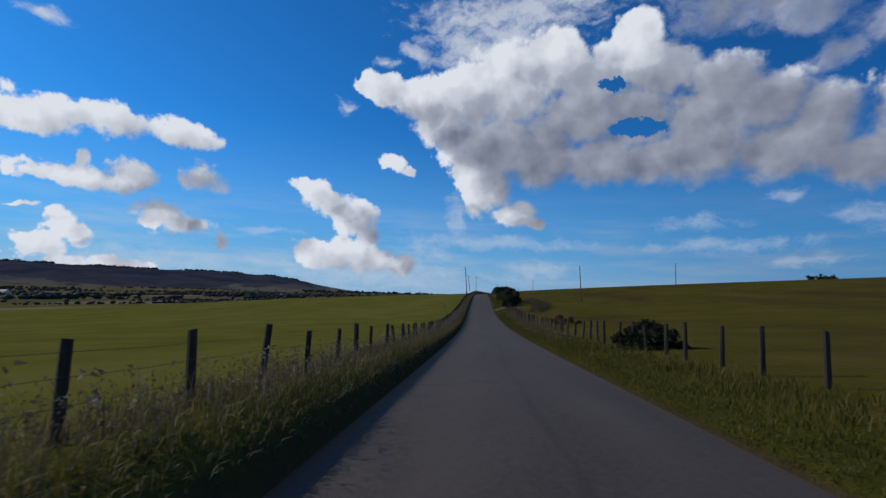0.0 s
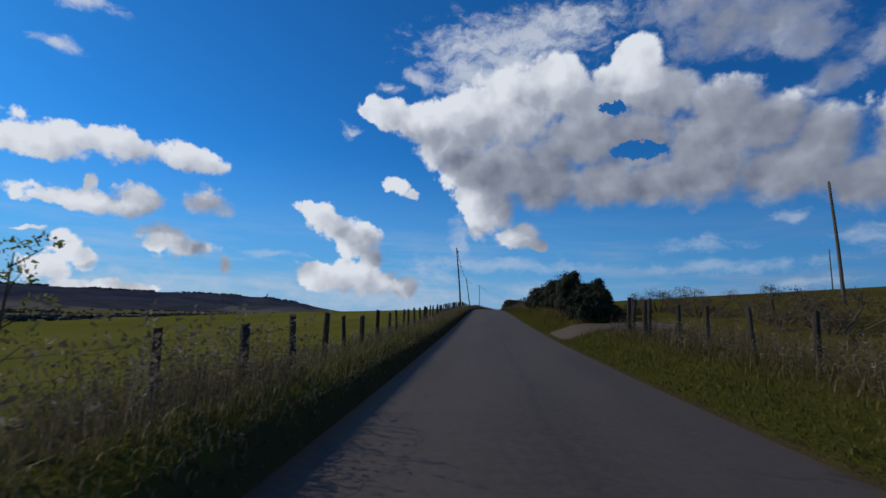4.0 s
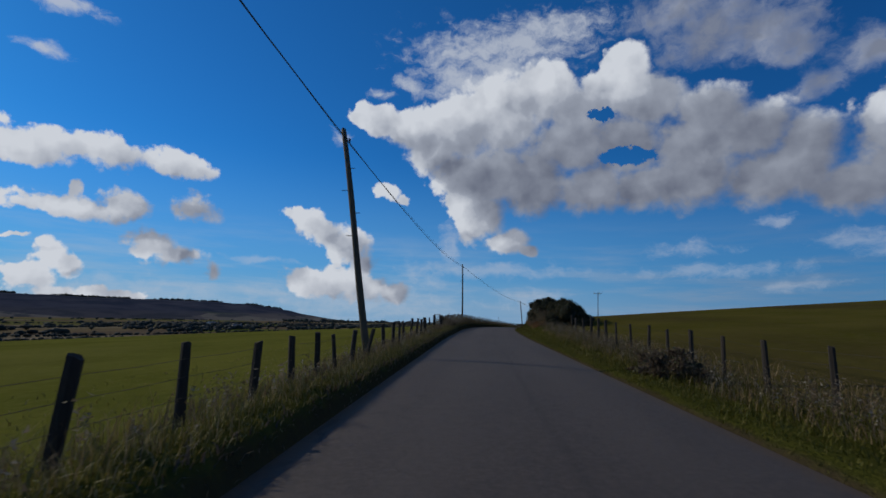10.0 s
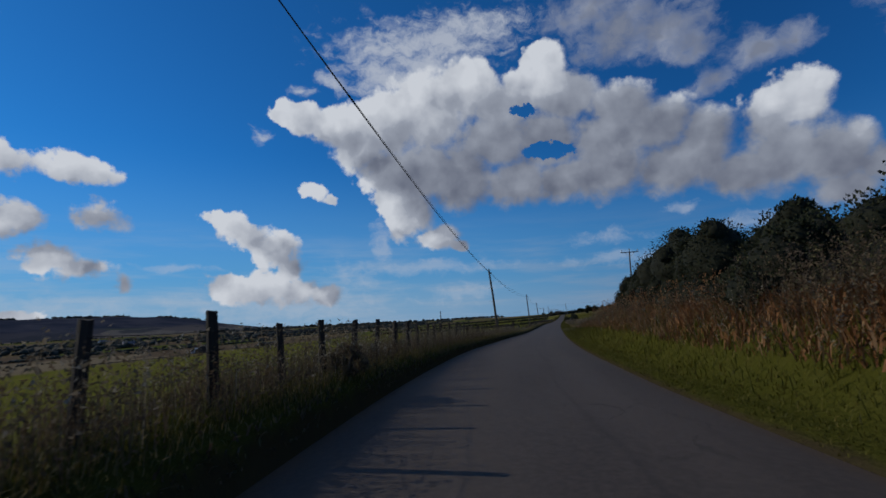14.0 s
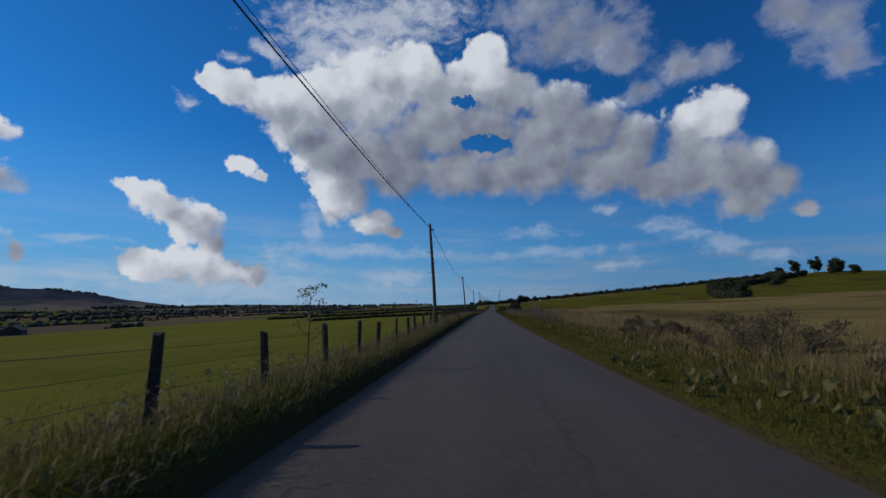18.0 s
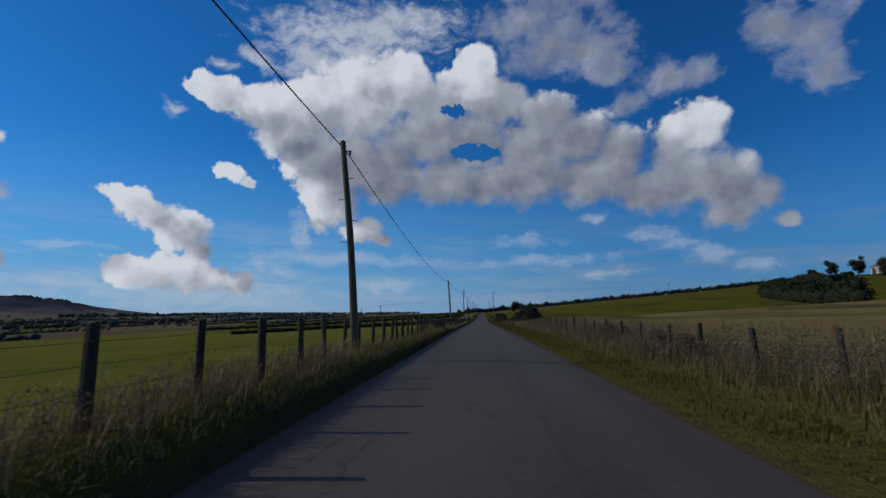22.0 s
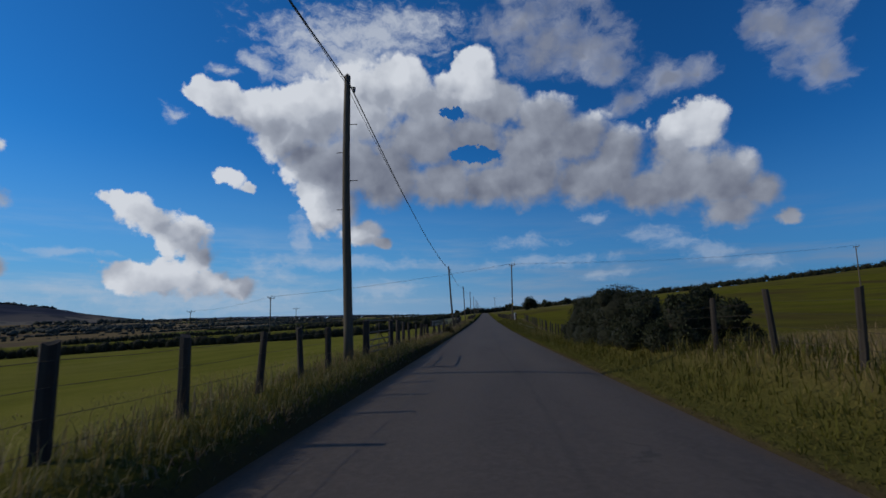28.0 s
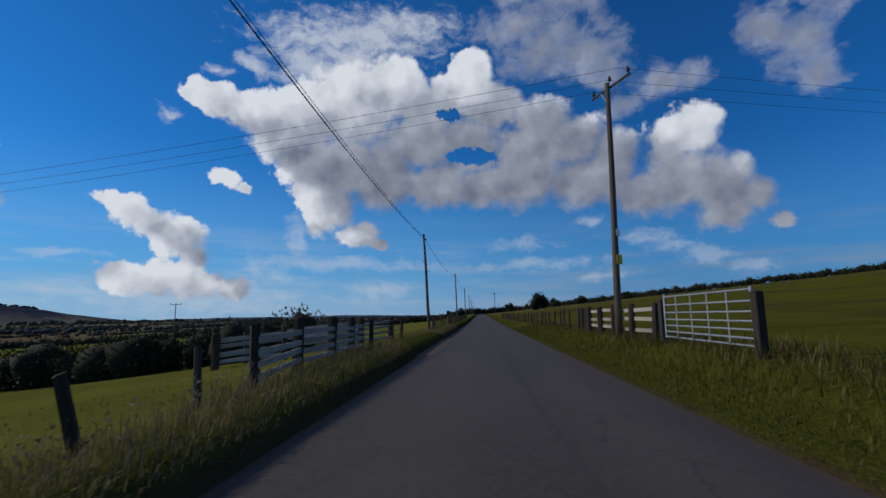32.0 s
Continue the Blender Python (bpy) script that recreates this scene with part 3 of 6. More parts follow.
def ground_material():
    """Pasture by the road, pale hay on the rise, and a patchwork of fields and moor beyond."""
    m, nt, b = material("pasture", 1.0, 0, 0.0)
    uv = vec(nt, "MULTIPLY", coords(nt, "UV"), (100.0, 100.0, 1.0))
    sep = nt.nodes.new("ShaderNodeSeparateXYZ")
    nt.links.new(uv, sep.inputs[0])
    s, d = sep.outputs[0], sep.outputs[1]
    tuft, patch, broad = noise_at(nt, uv, 2.2, 6, 0.7), noise_at(nt, uv, 0.16, 5, 0.6), noise_at(nt, uv, 0.02, 4, 0.6)
    left = mix(nt, span(nt, patch, 0.3, 0.7), (0.098, 0.104, 0.018), (0.138, 0.136, 0.026))
    left = mix(nt, maths(nt, "MULTIPLY", span(nt, tuft, 0.45, 0.75), 0.5), left, (0.175, 0.168, 0.045))
    right = mix(nt, span(nt, patch, 0.3, 0.7), (0.068, 0.065, 0.010), (0.096, 0.083, 0.019))
    right = mix(nt, maths(nt, "MULTIPLY", span(nt, tuft, 0.4, 0.75), 0.6), right, (0.094, 0.078, 0.030))
    hay = maths(nt, "MULTIPLY", span(nt, s, 285.0, 310.0), span(nt, s, 505.0, 465.0))
    right = mix(nt, maths(nt, "MULTIPLY", hay, 0.85), right, mix(nt, span(nt, patch, 0.3, 0.7), (0.178, 0.134, 0.052), (0.232, 0.178, 0.074)))
    fresh = span(nt, s, 470.0, 505.0)
    right = mix(nt, maths(nt, "MULTIPLY", fresh, 0.85), right, mix(nt, span(nt, patch, 0.3, 0.7), (0.074, 0.080, 0.010), (0.104, 0.102, 0.016)))
    # broad bands of coarser growth across the slopes
    bands = span(nt, noise_at(nt, vec(nt, "MULTIPLY", uv, (0.35, 1.0, 0.0)), 0.055, 5, 0.6), 0.46, 0.66)
    right = mix(nt, maths(nt, "MULTIPLY", bands, 0.85), right, mix(nt, tuft, (0.040, 0.031, 0.014), (0.080, 0.060, 0.027)))
    pale = span(nt, noise_at(nt, vec(nt, "MULTIPLY_ADD", uv, (0.3, 1.0, 0.0), (31.0, 7.0, 0.0)), 0.05, 5, 0.6), 0.48, 0.68)
    left = mix(nt, maths(nt, "MULTIPLY", pale, 0.5), left, (0.165, 0.150, 0.042))
    col = mix(nt, span(nt, d, -0.5, 0.5), left, right)
    # fields beyond
    cells = nt.nodes.new("ShaderNodeTexVoronoi")
    cells.inputs["Scale"].default_value = 0.0062
    bent = vec(nt, "ADD", vec(nt, "MULTIPLY", uv, (0.55, 1.0, 0.0)), vec(nt, "MULTIPLY", noise_at(nt, uv, 0.006, 3, 0.5, True), (90.0, 90.0, 0.0)))
    nt.links.new(bent, cells.inputs["Vector"])
    pick = nt.nodes.new("ShaderNodeSeparateXYZ")
    nt.links.new(cells.outputs["Color"], pick.inputs[0])
    field = mix(nt, span(nt, pick.outputs[0], 0.15, 0.35), (0.09, 0.108, 0.024), (0.145, 0.112, 0.062))
    field = mix(nt, span(nt, pick.outputs[0], 0.55, 0.62), field, (0.115, 0.088, 0.058))
    field = mix(nt, span(nt, pick.outputs[0], 0.78, 0.82), field, (0.19, 0.155, 0.098))
    field = mix(nt, maths(nt, "MULTIPLY", span(nt, noise_at(nt, uv, 0.05, 6, 0.7), 0.48, 0.72), 0.5), field, (0.036, 0.036, 0.022))
    off = maths(nt, "ADD", d, maths(nt, "MULTIPLY", maths(nt, "SUBTRACT", broad, 0.5), 160.0))
    col = mix(nt, span(nt, off, -210.0, -260.0), col, field)
    col = mix(nt, span(nt, off, 300.0, 420.0), col, mix(nt, 0.5, field, (0.065, 0.086, 0.022)))
    col = mix(nt, span(nt, s, 640.0, 900.0), col, mix(nt, 0.45, col, field))
    # bare, rank strip beside the road
    strip = span(nt, maths(nt, "ABSOLUTE", d), 5.2, 3.2)
    rank = mix(nt, tuft, (0.026, 0.030, 0.006), (0.056, 0.052, 0.012))
    lush = mix(nt, tuft, (0.032, 0.040, 0.006), (0.070, 0.072, 0.013))
    col = mix(nt, maths(nt, "MULTIPLY", strip, 0.75), col, mix(nt, span(nt, d, -0.5, 0.5), rank, lush))
    rim = span(nt, maths(nt, "ADD", maths(nt, "ABSOLUTE", d), maths(nt, "MULTIPLY", maths(nt, "SUBTRACT", tuft, 0.5), 0.4)), 2.52, 2.3)
    col = mix(nt, maths(nt, "MULTIPLY", rim, 0.8), col, (0.045, 0.033, 0.021))
    nt.links.new(col, b.inputs["Base Color"])
    relief(nt, b, maths(nt, "ADD", tuft, noise_at(nt, uv, 9.0, 4, 0.7)), 0.9, 0.06)
    return m


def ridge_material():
    """A far hillside: fields of tan, green and brown on its flank, plantation and heather above, all blued by painted
    haze.
    """
    m, nt, b = material("hazed_ridge_heather_and_plantation", 1.0, 0, 0.0)
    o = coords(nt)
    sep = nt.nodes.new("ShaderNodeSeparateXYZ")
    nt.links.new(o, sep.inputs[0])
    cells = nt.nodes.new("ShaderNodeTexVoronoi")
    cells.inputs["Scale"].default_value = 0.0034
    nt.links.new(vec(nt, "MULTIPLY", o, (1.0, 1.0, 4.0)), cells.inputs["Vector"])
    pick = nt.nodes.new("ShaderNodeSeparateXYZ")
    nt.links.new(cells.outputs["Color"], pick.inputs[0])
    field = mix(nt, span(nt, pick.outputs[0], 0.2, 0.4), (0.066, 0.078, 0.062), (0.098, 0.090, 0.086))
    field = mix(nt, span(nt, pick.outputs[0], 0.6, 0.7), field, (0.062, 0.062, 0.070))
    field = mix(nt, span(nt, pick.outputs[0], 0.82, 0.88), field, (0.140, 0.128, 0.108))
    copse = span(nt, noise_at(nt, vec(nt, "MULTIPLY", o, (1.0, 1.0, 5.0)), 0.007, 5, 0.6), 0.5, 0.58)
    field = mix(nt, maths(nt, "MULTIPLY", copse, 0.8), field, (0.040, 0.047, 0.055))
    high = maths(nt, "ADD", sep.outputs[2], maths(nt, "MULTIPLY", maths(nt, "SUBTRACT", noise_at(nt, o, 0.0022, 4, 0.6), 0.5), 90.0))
    # dark plantation and heather, with distance haze mixed in as blue
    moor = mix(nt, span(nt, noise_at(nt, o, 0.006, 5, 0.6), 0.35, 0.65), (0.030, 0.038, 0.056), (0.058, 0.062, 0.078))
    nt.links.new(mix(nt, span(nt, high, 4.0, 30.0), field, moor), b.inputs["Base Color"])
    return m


ASPHALT, PASTURE = asphalt_material(), ground_material()
POST_WOOD = two_scale("weathered_post_wood", (0.020, 0.016, 0.013), (0.065, 0.053, 0.041), 3, 30, 0.9, 0, 0.5, (1, 1, 0.15), per_object=0.6)
POLE_WOOD = two_scale("creosoted_pole_wood", (0.055, 0.045, 0.032), (0.15, 0.125, 0.09), 2, 24, 0.85, 0, 0.5, (1, 1, 0.06), per_object=0.3)
GREY_WOOD = two_scale("grey_split_timber", (0.09, 0.08, 0.065), (0.23, 0.2, 0.165), 3, 26, 0.9, 0, 0.4, (0.3, 1, 1), per_object=0.5)
PALE_WOOD = two_scale("silvered_timber", (0.22, 0.2, 0.17), (0.46, 0.43, 0.38), 3, 26, 0.85, 0, 0.4, (0.3, 1, 1), per_object=0.35)
GALVANISED = two_scale("galvanised_steel", (0.36, 0.37, 0.38), (0.6, 0.61, 0.62), 4, 30, 0.45, 0.75, 0.1)
DARK_STEEL = two_scale("rusted_gate_steel", (0.05, 0.042, 0.036), (0.12, 0.10, 0.085), 5, 40, 0.7, 0.4, 0.2)
WIRE = two_scale("fence_wire", (0.022, 0.018, 0.015), (0.06, 0.05, 0.042), 6, 40, 0.85, 0.2)
CABLE = two_scale("black_cable", (0.012, 0.012, 0.013), (0.025, 0.025, 0.027), 2, 20, 0.6)
INSULATOR = two_scale("brown_porcelain", (0.035, 0.02, 0.015), (0.06, 0.035, 0.025), 8, 40, 0.25, 0, 0, spec=0.6)
YELLOW = two_scale("yellow_sign_enamel", (0.55, 0.33, 0.03), (0.66, 0.42, 0.05), 6, 50, 0.5)
WHITE = two_scale("white_enamel", (0.55, 0.55, 0.53), (0.72, 0.72, 0.7), 6, 50, 0.5)
STONE = two_scale("whitewashed_stone", (0.42, 0.4, 0.36), (0.62, 0.6, 0.56), 0.6, 6, 0.9, 0, 0.3)
SLATE = two_scale("grey_slate", (0.07, 0.075, 0.085), (0.14, 0.145, 0.155), 0.8, 8, 0.6, 0, 0.3)
TIN = two_scale("pale_corrugated_iron", (0.4, 0.42, 0.44), (0.6, 0.62, 0.64), 0.5, 5, 0.5, 0.3)
DARK_BOARD = two_scale("tarred_boards", (0.02, 0.018, 0.017), (0.05, 0.045, 0.04), 0.8, 9, 0.85, 0, 0.3)
GLASS = two_scale("dark_window_glass", (0.02, 0.025, 0.03), (0.035, 0.04, 0.05), 1, 5, 0.1, 0, 0, spec=0.6)
BARK = two_scale("bark", (0.05, 0.04, 0.03), (0.11, 0.09, 0.07), 5, 40, 0.95, 0, 0.5)
GREEN_BLADES = leafy("verge_grass_blades", ((0.082, 0.082, 0.018), (0.140, 0.126, 0.030), (0.230, 0.185, 0.085)), 0.7, 0.3, 0.22)
LUSH_BLADES = leafy("lush_grass_blades", ((0.052, 0.057, 0.006), (0.092, 0.089, 0.010), (0.138, 0.113, 0.026)), 0.7, 0.3, 0.2)
STRAW_BLADES = leafy("dry_grass_stems", ((0.150, 0.105, 0.050), (0.225, 0.158, 0.078), (0.290, 0.220, 0.125)), 0.8, 0.25, 0.3)
WEED = leafy("withered_weed", ((0.075, 0.055, 0.037), (0.140, 0.102, 0.066), (0.125, 0.118, 0.055)), 0.85, 0.3, 0.4)
GORSE = leafy("gorse_spines", ((0.016, 0.021, 0.010), (0.025, 0.032, 0.014), (0.038, 0.041, 0.019)), 0.85, 0.08, 0.5)
BRAMBLE = leafy("bramble_leaf", ((0.022, 0.026, 0.010), (0.040, 0.043, 0.014), (0.079, 0.054, 0.022)), 0.7, 0.15, 0.5)
BRACKEN = leafy("dying_bracken", ((0.190, 0.085, 0.034), (0.280, 0.138, 0.058), (0.300, 0.200, 0.100)), 0.85, 0.2, 0.4)
BROADLEAF = leafy("butterbur_leaf", ((0.15, 0.165, 0.030), (0.21, 0.215, 0.055), (0.12, 0.10, 0.04)), 0.6, 0.4, 0.9)
# tree green greyed and blued: distance haze is in the leaf colour
FAR_LEAF = leafy("hazed_far_wood_leaf", ((0.024, 0.031, 0.027), (0.036, 0.045, 0.036), (0.052, 0.056, 0.046)), 0.9, 0.0, 0.02)
TREE_LEAF = leafy("tree_leaf", ((0.016, 0.024, 0.009), (0.029, 0.040, 0.013), (0.043, 0.050, 0.018)), 0.8, 0.15, 0.15)
SEED_HEAD = leafy("pale_seed_heads", ((0.10, 0.080, 0.050), (0.19, 0.155, 0.105), (0.30, 0.27, 0.21)), 0.85, 0.35, 0.6)
BLOSSOM = leafy("white_umbels", ((0.26, 0.26, 0.21), (0.34, 0.34, 0.29), (0.2, 0.2, 0.15)), 0.8, 0.2)
# near black: the shade between leaves is put into this colour
CORE = two_scale("bush_shadow_fill", (0.006, 0.008, 0.004), (0.016, 0.019, 0.009), 3, 16, 0.95)
RIDGE = ridge_material()
# blue of the far hills is distance haze painted into the colour
FAR_HILL = two_scale("far_hill_haze_blue", (0.055, 0.075, 0.115), (0.085, 0.11, 0.155), 0.002, 0.02, 1.0, spec=0.0)


# ---- mesh helpers ----
def mesh_of(name, verts, faces, mat, smooth=False):
    """A mesh from arrays; all faces have as many corners as the array is wide."""
    verts, faces = np.asarray(verts, np.float32), np.asarray(faces, np.int32)
    me = bpy.data.meshes.new(name)
    me.vertices.add(len(verts))
    me.vertices.foreach_set("co", verts.ravel())
    n = faces.shape[1]
    me.loops.add(faces.size)
    me.loops.foreach_set("vertex_index", faces.ravel())
    me.polygons.add(len(faces))
    me.polygons.foreach_set("loop_start", np.arange(len(faces), dtype=np.int32) * n)
    if smooth:
        me.polygons.foreach_set("use_smooth", np.ones(len(faces), dtype=bool))
    me.materials.append(mat)
    me.update(calc_edges=True)
    me.validate()
    return me


def part(name, data, mat, parent, label=""):
    """Links a mesh or bmesh as one mesh object under a thing or a part."""
    if isinstance(data, bmesh.types.BMesh):
        me = bpy.data.meshes.new(name)
        data.to_mesh(me)
        data.free()
        me.materials.append(mat)
    else:
        me = data
    ob = new(name, me)
    ob.parent = parent
    if label:
        ob["label"] = label
    return ob


def thing(name, at, turn=0.0, label="", category="", group="", kind=""):
    ob = new(name)
    ob.empty_display_size = 0.2
    ob.matrix_world = pose(*at, 0, 0, turn)
    return tagged(ob, label, category, group, kind)


def tube(bm, a, b, r1, r2, sides=8, jitter=0.0, seed=0):
    """A tapered round bar from a to b, with closed ends."""
    rng = random.Random(seed)
    a, b = Vector(a), Vector(b)
    q = (b - a).to_track_quat("Z", "Y")
    rings = []
    for p, r in ((a, r1), (b, r2)):
        rings.append([bm.verts.new(p + q @ Vector((math.cos(k / sides * math.tau) * r * (1 + rng.uniform(-jitter, jitter)), math.sin(k / sides * math.tau) * r * (1 + rng.uniform(-jitter, jitter)), 0))) for k in range(sides)])
    for k in range(sides):
        bm.faces.new((rings[0][k], rings[0][(k + 1) % sides], rings[1][(k + 1) % sides], rings[1][k]))
    bm.faces.new(rings[0][::-1])
    bm.faces.new(rings[1])


def box(bm, lo, hi, bevel=0.0):
    vs = [bm.verts.new((x, y, z)) for z in (lo[2], hi[2]) for x, y in ((lo[0], lo[1]), (hi[0], lo[1]), (hi[0], hi[1]), (lo[0], hi[1]))]
    fs = [bm.faces.new([vs[k] for k in f]) for f in ((3, 2, 1, 0), (4, 5, 6, 7), (0, 1, 5, 4), (1, 2, 6, 5), (2, 3, 7, 6), (3, 0, 4, 7))]
    if bevel:
        bmesh.ops.bevel(bm, geom=list({e for f in fs for e in f.edges}), offset=bevel, segments=1, affect="EDGES")


def strand(points, radius, sides=4):
    """Verts and quads of a thin line through points."""
    p = np.array([tuple(v) for v in points], float)
    t = np.gradient(p, axis=0)
    t /= np.linalg.norm(t, axis=1)[:, None]
    side = np.cross(t, (0, 0, 1.0))
    side /= np.linalg.norm(side, axis=1)[:, None] + 1e-9
    top = np.cross(side, t)
    rings = [p + radius * (math.cos(a) * side + math.sin(a) * top) for a in np.arange(sides) / sides * math.tau]
    v = np.stack(rings, 1).reshape(-1, 3)
    k = np.arange(len(p) - 1)[:, None] * sides
    c = np.arange(sides)[None]
    f = np.stack([k + c, k + (c + 1) % sides, k + sides + (c + 1) % sides, k + sides + c], -1).reshape(-1, 4)
    return v, f


def blades(base, height, width, lean, rng, droop=0.45):
    """Curved blades of grass at the base points: verts and triangles."""
    n = len(base)
    a = rng.uniform(0, math.tau, n)
    out = np.stack([np.cos(a), np.sin(a), np.zeros(n)], 1)
    across = np.stack([-np.sin(a), np.cos(a), np.zeros(n)], 1) * (width / 2)[:, None]
    up = np.array((0, 0, 1.0))
    l, h = lean[:, None], height[:, None]
    mid = base + out * l * h * 0.35 + up * h * 0.6
    tip = base + out * l * h * (0.8 + droop) + up * h * (1 - 0.25 * l)
    v = np.stack([base - across, base + across, mid - across * 0.75, mid + across * 0.75, tip], 1).reshape(-1, 3)
    k = np.arange(n)[:, None] * 5
    f = np.concatenate([k + (0, 1, 3), k + (0, 3, 2), k + (2, 3, 4)], 1).reshape(-1, 3)
    return v, f


def open_ground(s, d):
    """False on the side track and the gateway bay, where nothing grows."""
    return ~((d > 0) & (d < 7.4) & (s > 85.2) & (s < 89.8)) & ~((d < 0) & (d > -4.2) & (s > 543.2) & (s < 554.8))


def sward(name, s0, s1, d0, d1, per_m, height, width, mat, label, seed, lean=(0.2, 0.8), thin=None):
    """A strip of standing grass on the ground between two lines beside the road."""
    rng = np.random.default_rng(seed)
    n = int((s1 - s0) * per_m)
    s, u = rng.uniform(s0, s1, n), rng.uniform(0, 1, n)
    d = follow(s, d0 + (d1 - d0) * u)
    clump = 0.5 + 0.5 * wave(s * 1.9, d * 3.1, seed)
    keep = rng.uniform(0, 1, n) < (0.35 + 0.75 * clump if thin is None else thin(s, d))
    keep &= open_ground(s, d)
    s, d, u, clump = s[keep], d[keep], u[keep], clump[keep]
    x, y = place(s, d)
    z = land(s, d)[1]
    h = (height[0] + (height[1] - height[0]) * u) * rng.uniform(0.55, 1.25, len(s)) * (0.7 + 0.5 * clump)
    w = rng.uniform(width[0], width[1], len(s))
    v, f = blades(np.stack([x, y, z - 0.02], 1), h, w, rng.uniform(lean[0], lean[1], len(s)), rng)
    ob = new(name, mesh_of(name, v, f, mat))
    return tagged(ob, label, "grass", kind="stuff")


def herbs(name, s0, s1, d0, d1, per_m, height, mat, label, seed, leaf=(0.02, 0.05), leaves=9, bare=0.35):
    """Upright weeds: thin stems, each with small leaves or seed heads towards its top."""
    rng = np.random.default_rng(seed)
    n = int((s1 - s0) * per_m)
    s, d = rng.uniform(s0, s1, n), d0 + (d1 - d0) * rng.uniform(0, 1, n)
    d = follow(s, d)
    keep = rng.uniform(0, 1, n) < 0.3 + 0.7 * (0.5 + 0.5 * wave(s * 0.9, d * 1.3, seed))
    keep &= open_ground(s, d)
    s, d = s[keep], d[keep]
    n = len(s)
    x, y = place(s, d)
    base = np.stack([x, y, land(s, d)[1] - 0.02], 1)
    h = rng.uniform(height[0], height[1], n)
    a, lean = rng.uniform(0, math.tau, n), rng.uniform(0.02, 0.3, n)
    tip = base + np.stack([np.cos(a) * lean * h, np.sin(a) * lean * h, h], 1)
    across = np.stack([-np.sin(a), np.cos(a), np.zeros(n)], 1) * 0.004
    stems = np.stack([base - across, base + across, tip], 1).reshape(-1, 3)
    u = bare + (1.05 - bare) * rng.uniform(0, 1, (n, leaves, 1)) ** 0.8
    at = base[:, None] + (tip - base)[:, None] * u + rng.normal(size=(n, leaves, 3)) * 0.025
    aim = rng.normal(size=(n, leaves, 3)) + (0, 0, 0.4)
    aim /= np.linalg.norm(aim, axis=2, keepdims=True)
    side = np.cross(aim, rng.normal(size=(n, leaves, 3)))
    side /= np.linalg.norm(side, axis=2, keepdims=True) + 1e-9
    ln = rng.uniform(leaf[0], leaf[1], (n, leaves, 1))
    tri = np.stack([at - side * ln * 0.35, at + side * ln * 0.35, at + aim * ln * 1.3], 2).reshape(-1, 3)
    v = np.vstack([stems, tri])
    return tagged(new(name, mesh_of(name, v, np.arange(len(v)).reshape(-1, 3), mat)), label, "weeds", kind="stuff")


def lumps(rng, n, size, squash=1.0):
    """Centres and radii of the rounded masses that make up a bush."""
    w, dp, h = size
    out = []
    for k in range(n):
        u = (k + 0.5) / n * 2 - 1
        r = 0.5 * h * rng.uniform(0.6, 0.85) * (1 - 0.35 * abs(u))
        x, y = u * (w / 2 - r * 0.6) + rng.uniform(-0.1, 0.1) * w, rng.uniform(-0.5, 0.5) * max(dp - 1.4 * r, 0.05)
        out.append((x, y, h * (1 - 0.3 * abs(u)) * rng.uniform(0.82, 1.0) - r, r))
        for side in (-1, 1):
            q = r * rng.uniform(0.75, 0.95)
            out.append((x + rng.uniform(-0.3, 0.3) * w / n, y * 0.5 + side * max(dp / 2 - q, 0.1), q * rng.uniform(0.35, 0.7), q))
    return out


def spray(rng, balls, count, leaf, slim, outward=0.75, depth=(0.78, 1.05)):
    """Small pointed leaves standing out of the surface of the balls: verts and triangles."""
    b = np.array(balls)
    w = b[:, 3] ** 2
    pick = rng.choice(len(b), count, p=w / w.sum())
    way = rng.normal(size=(count, 3))
    way[:, 2] = np.where(way[:, 2] < -0.5, -way[:, 2], way[:, 2])
    way /= np.linalg.norm(way, axis=1)[:, None]
    bumpy = 1 + 0.10 * wave(way[:, 0] * 6 + pick, way[:, 1] * 6 + way[:, 2] * 5, 3.0)
    c = b[pick, :3] + way * (b[pick, 3] * bumpy * rng.uniform(depth[0], depth[1], count))[:, None]
    c[:, 2] = np.maximum(c[:, 2], 0.03)
    aim = way * outward + rng.normal(size=(count, 3)) * 0.55 + (0, 0, 0.25)
    aim /= np.linalg.norm(aim, axis=1)[:, None]
    side = np.cross(aim, rng.normal(size=(count, 3)))
    side /= np.linalg.norm(side, axis=1)[:, None] + 1e-9
    ln = leaf * rng.uniform(0.5, 1.5, count)[:, None]
    v = np.stack([c - side * ln * slim, c + side * ln * slim, c + aim * ln * 0.6 + side * ln * slim * 0.9, c + aim * ln], 1).reshape(-1, 3)
    k = np.arange(count)[:, None] * 4
    return v, np.concatenate([k + (0, 1, 2), k + (0, 2, 3)], 1).reshape(-1, 3)


def ball_mesh(name, balls, scale, mat, rng, sub=2, floor=-0.15):
    bm = bmesh.new()
    for x, y, z, r in balls:
        made = bmesh.ops.create_icosphere(bm, subdivisions=sub, radius=r * scale, matrix=Matrix.Translation((x, y, z)))["verts"]
        for q in made:
            q.co += Vector(rng.normal(size=3)) * r * (0.1 if sub < 3 else 0.05)
            q.co.z = max(q.co.z, floor)
    for face in bm.faces:
        face.smooth = True
    me = bpy.data.meshes.new(name)
    bm.to_mesh(me)
    bm.free()
    me.materials.append(mat)
    return me


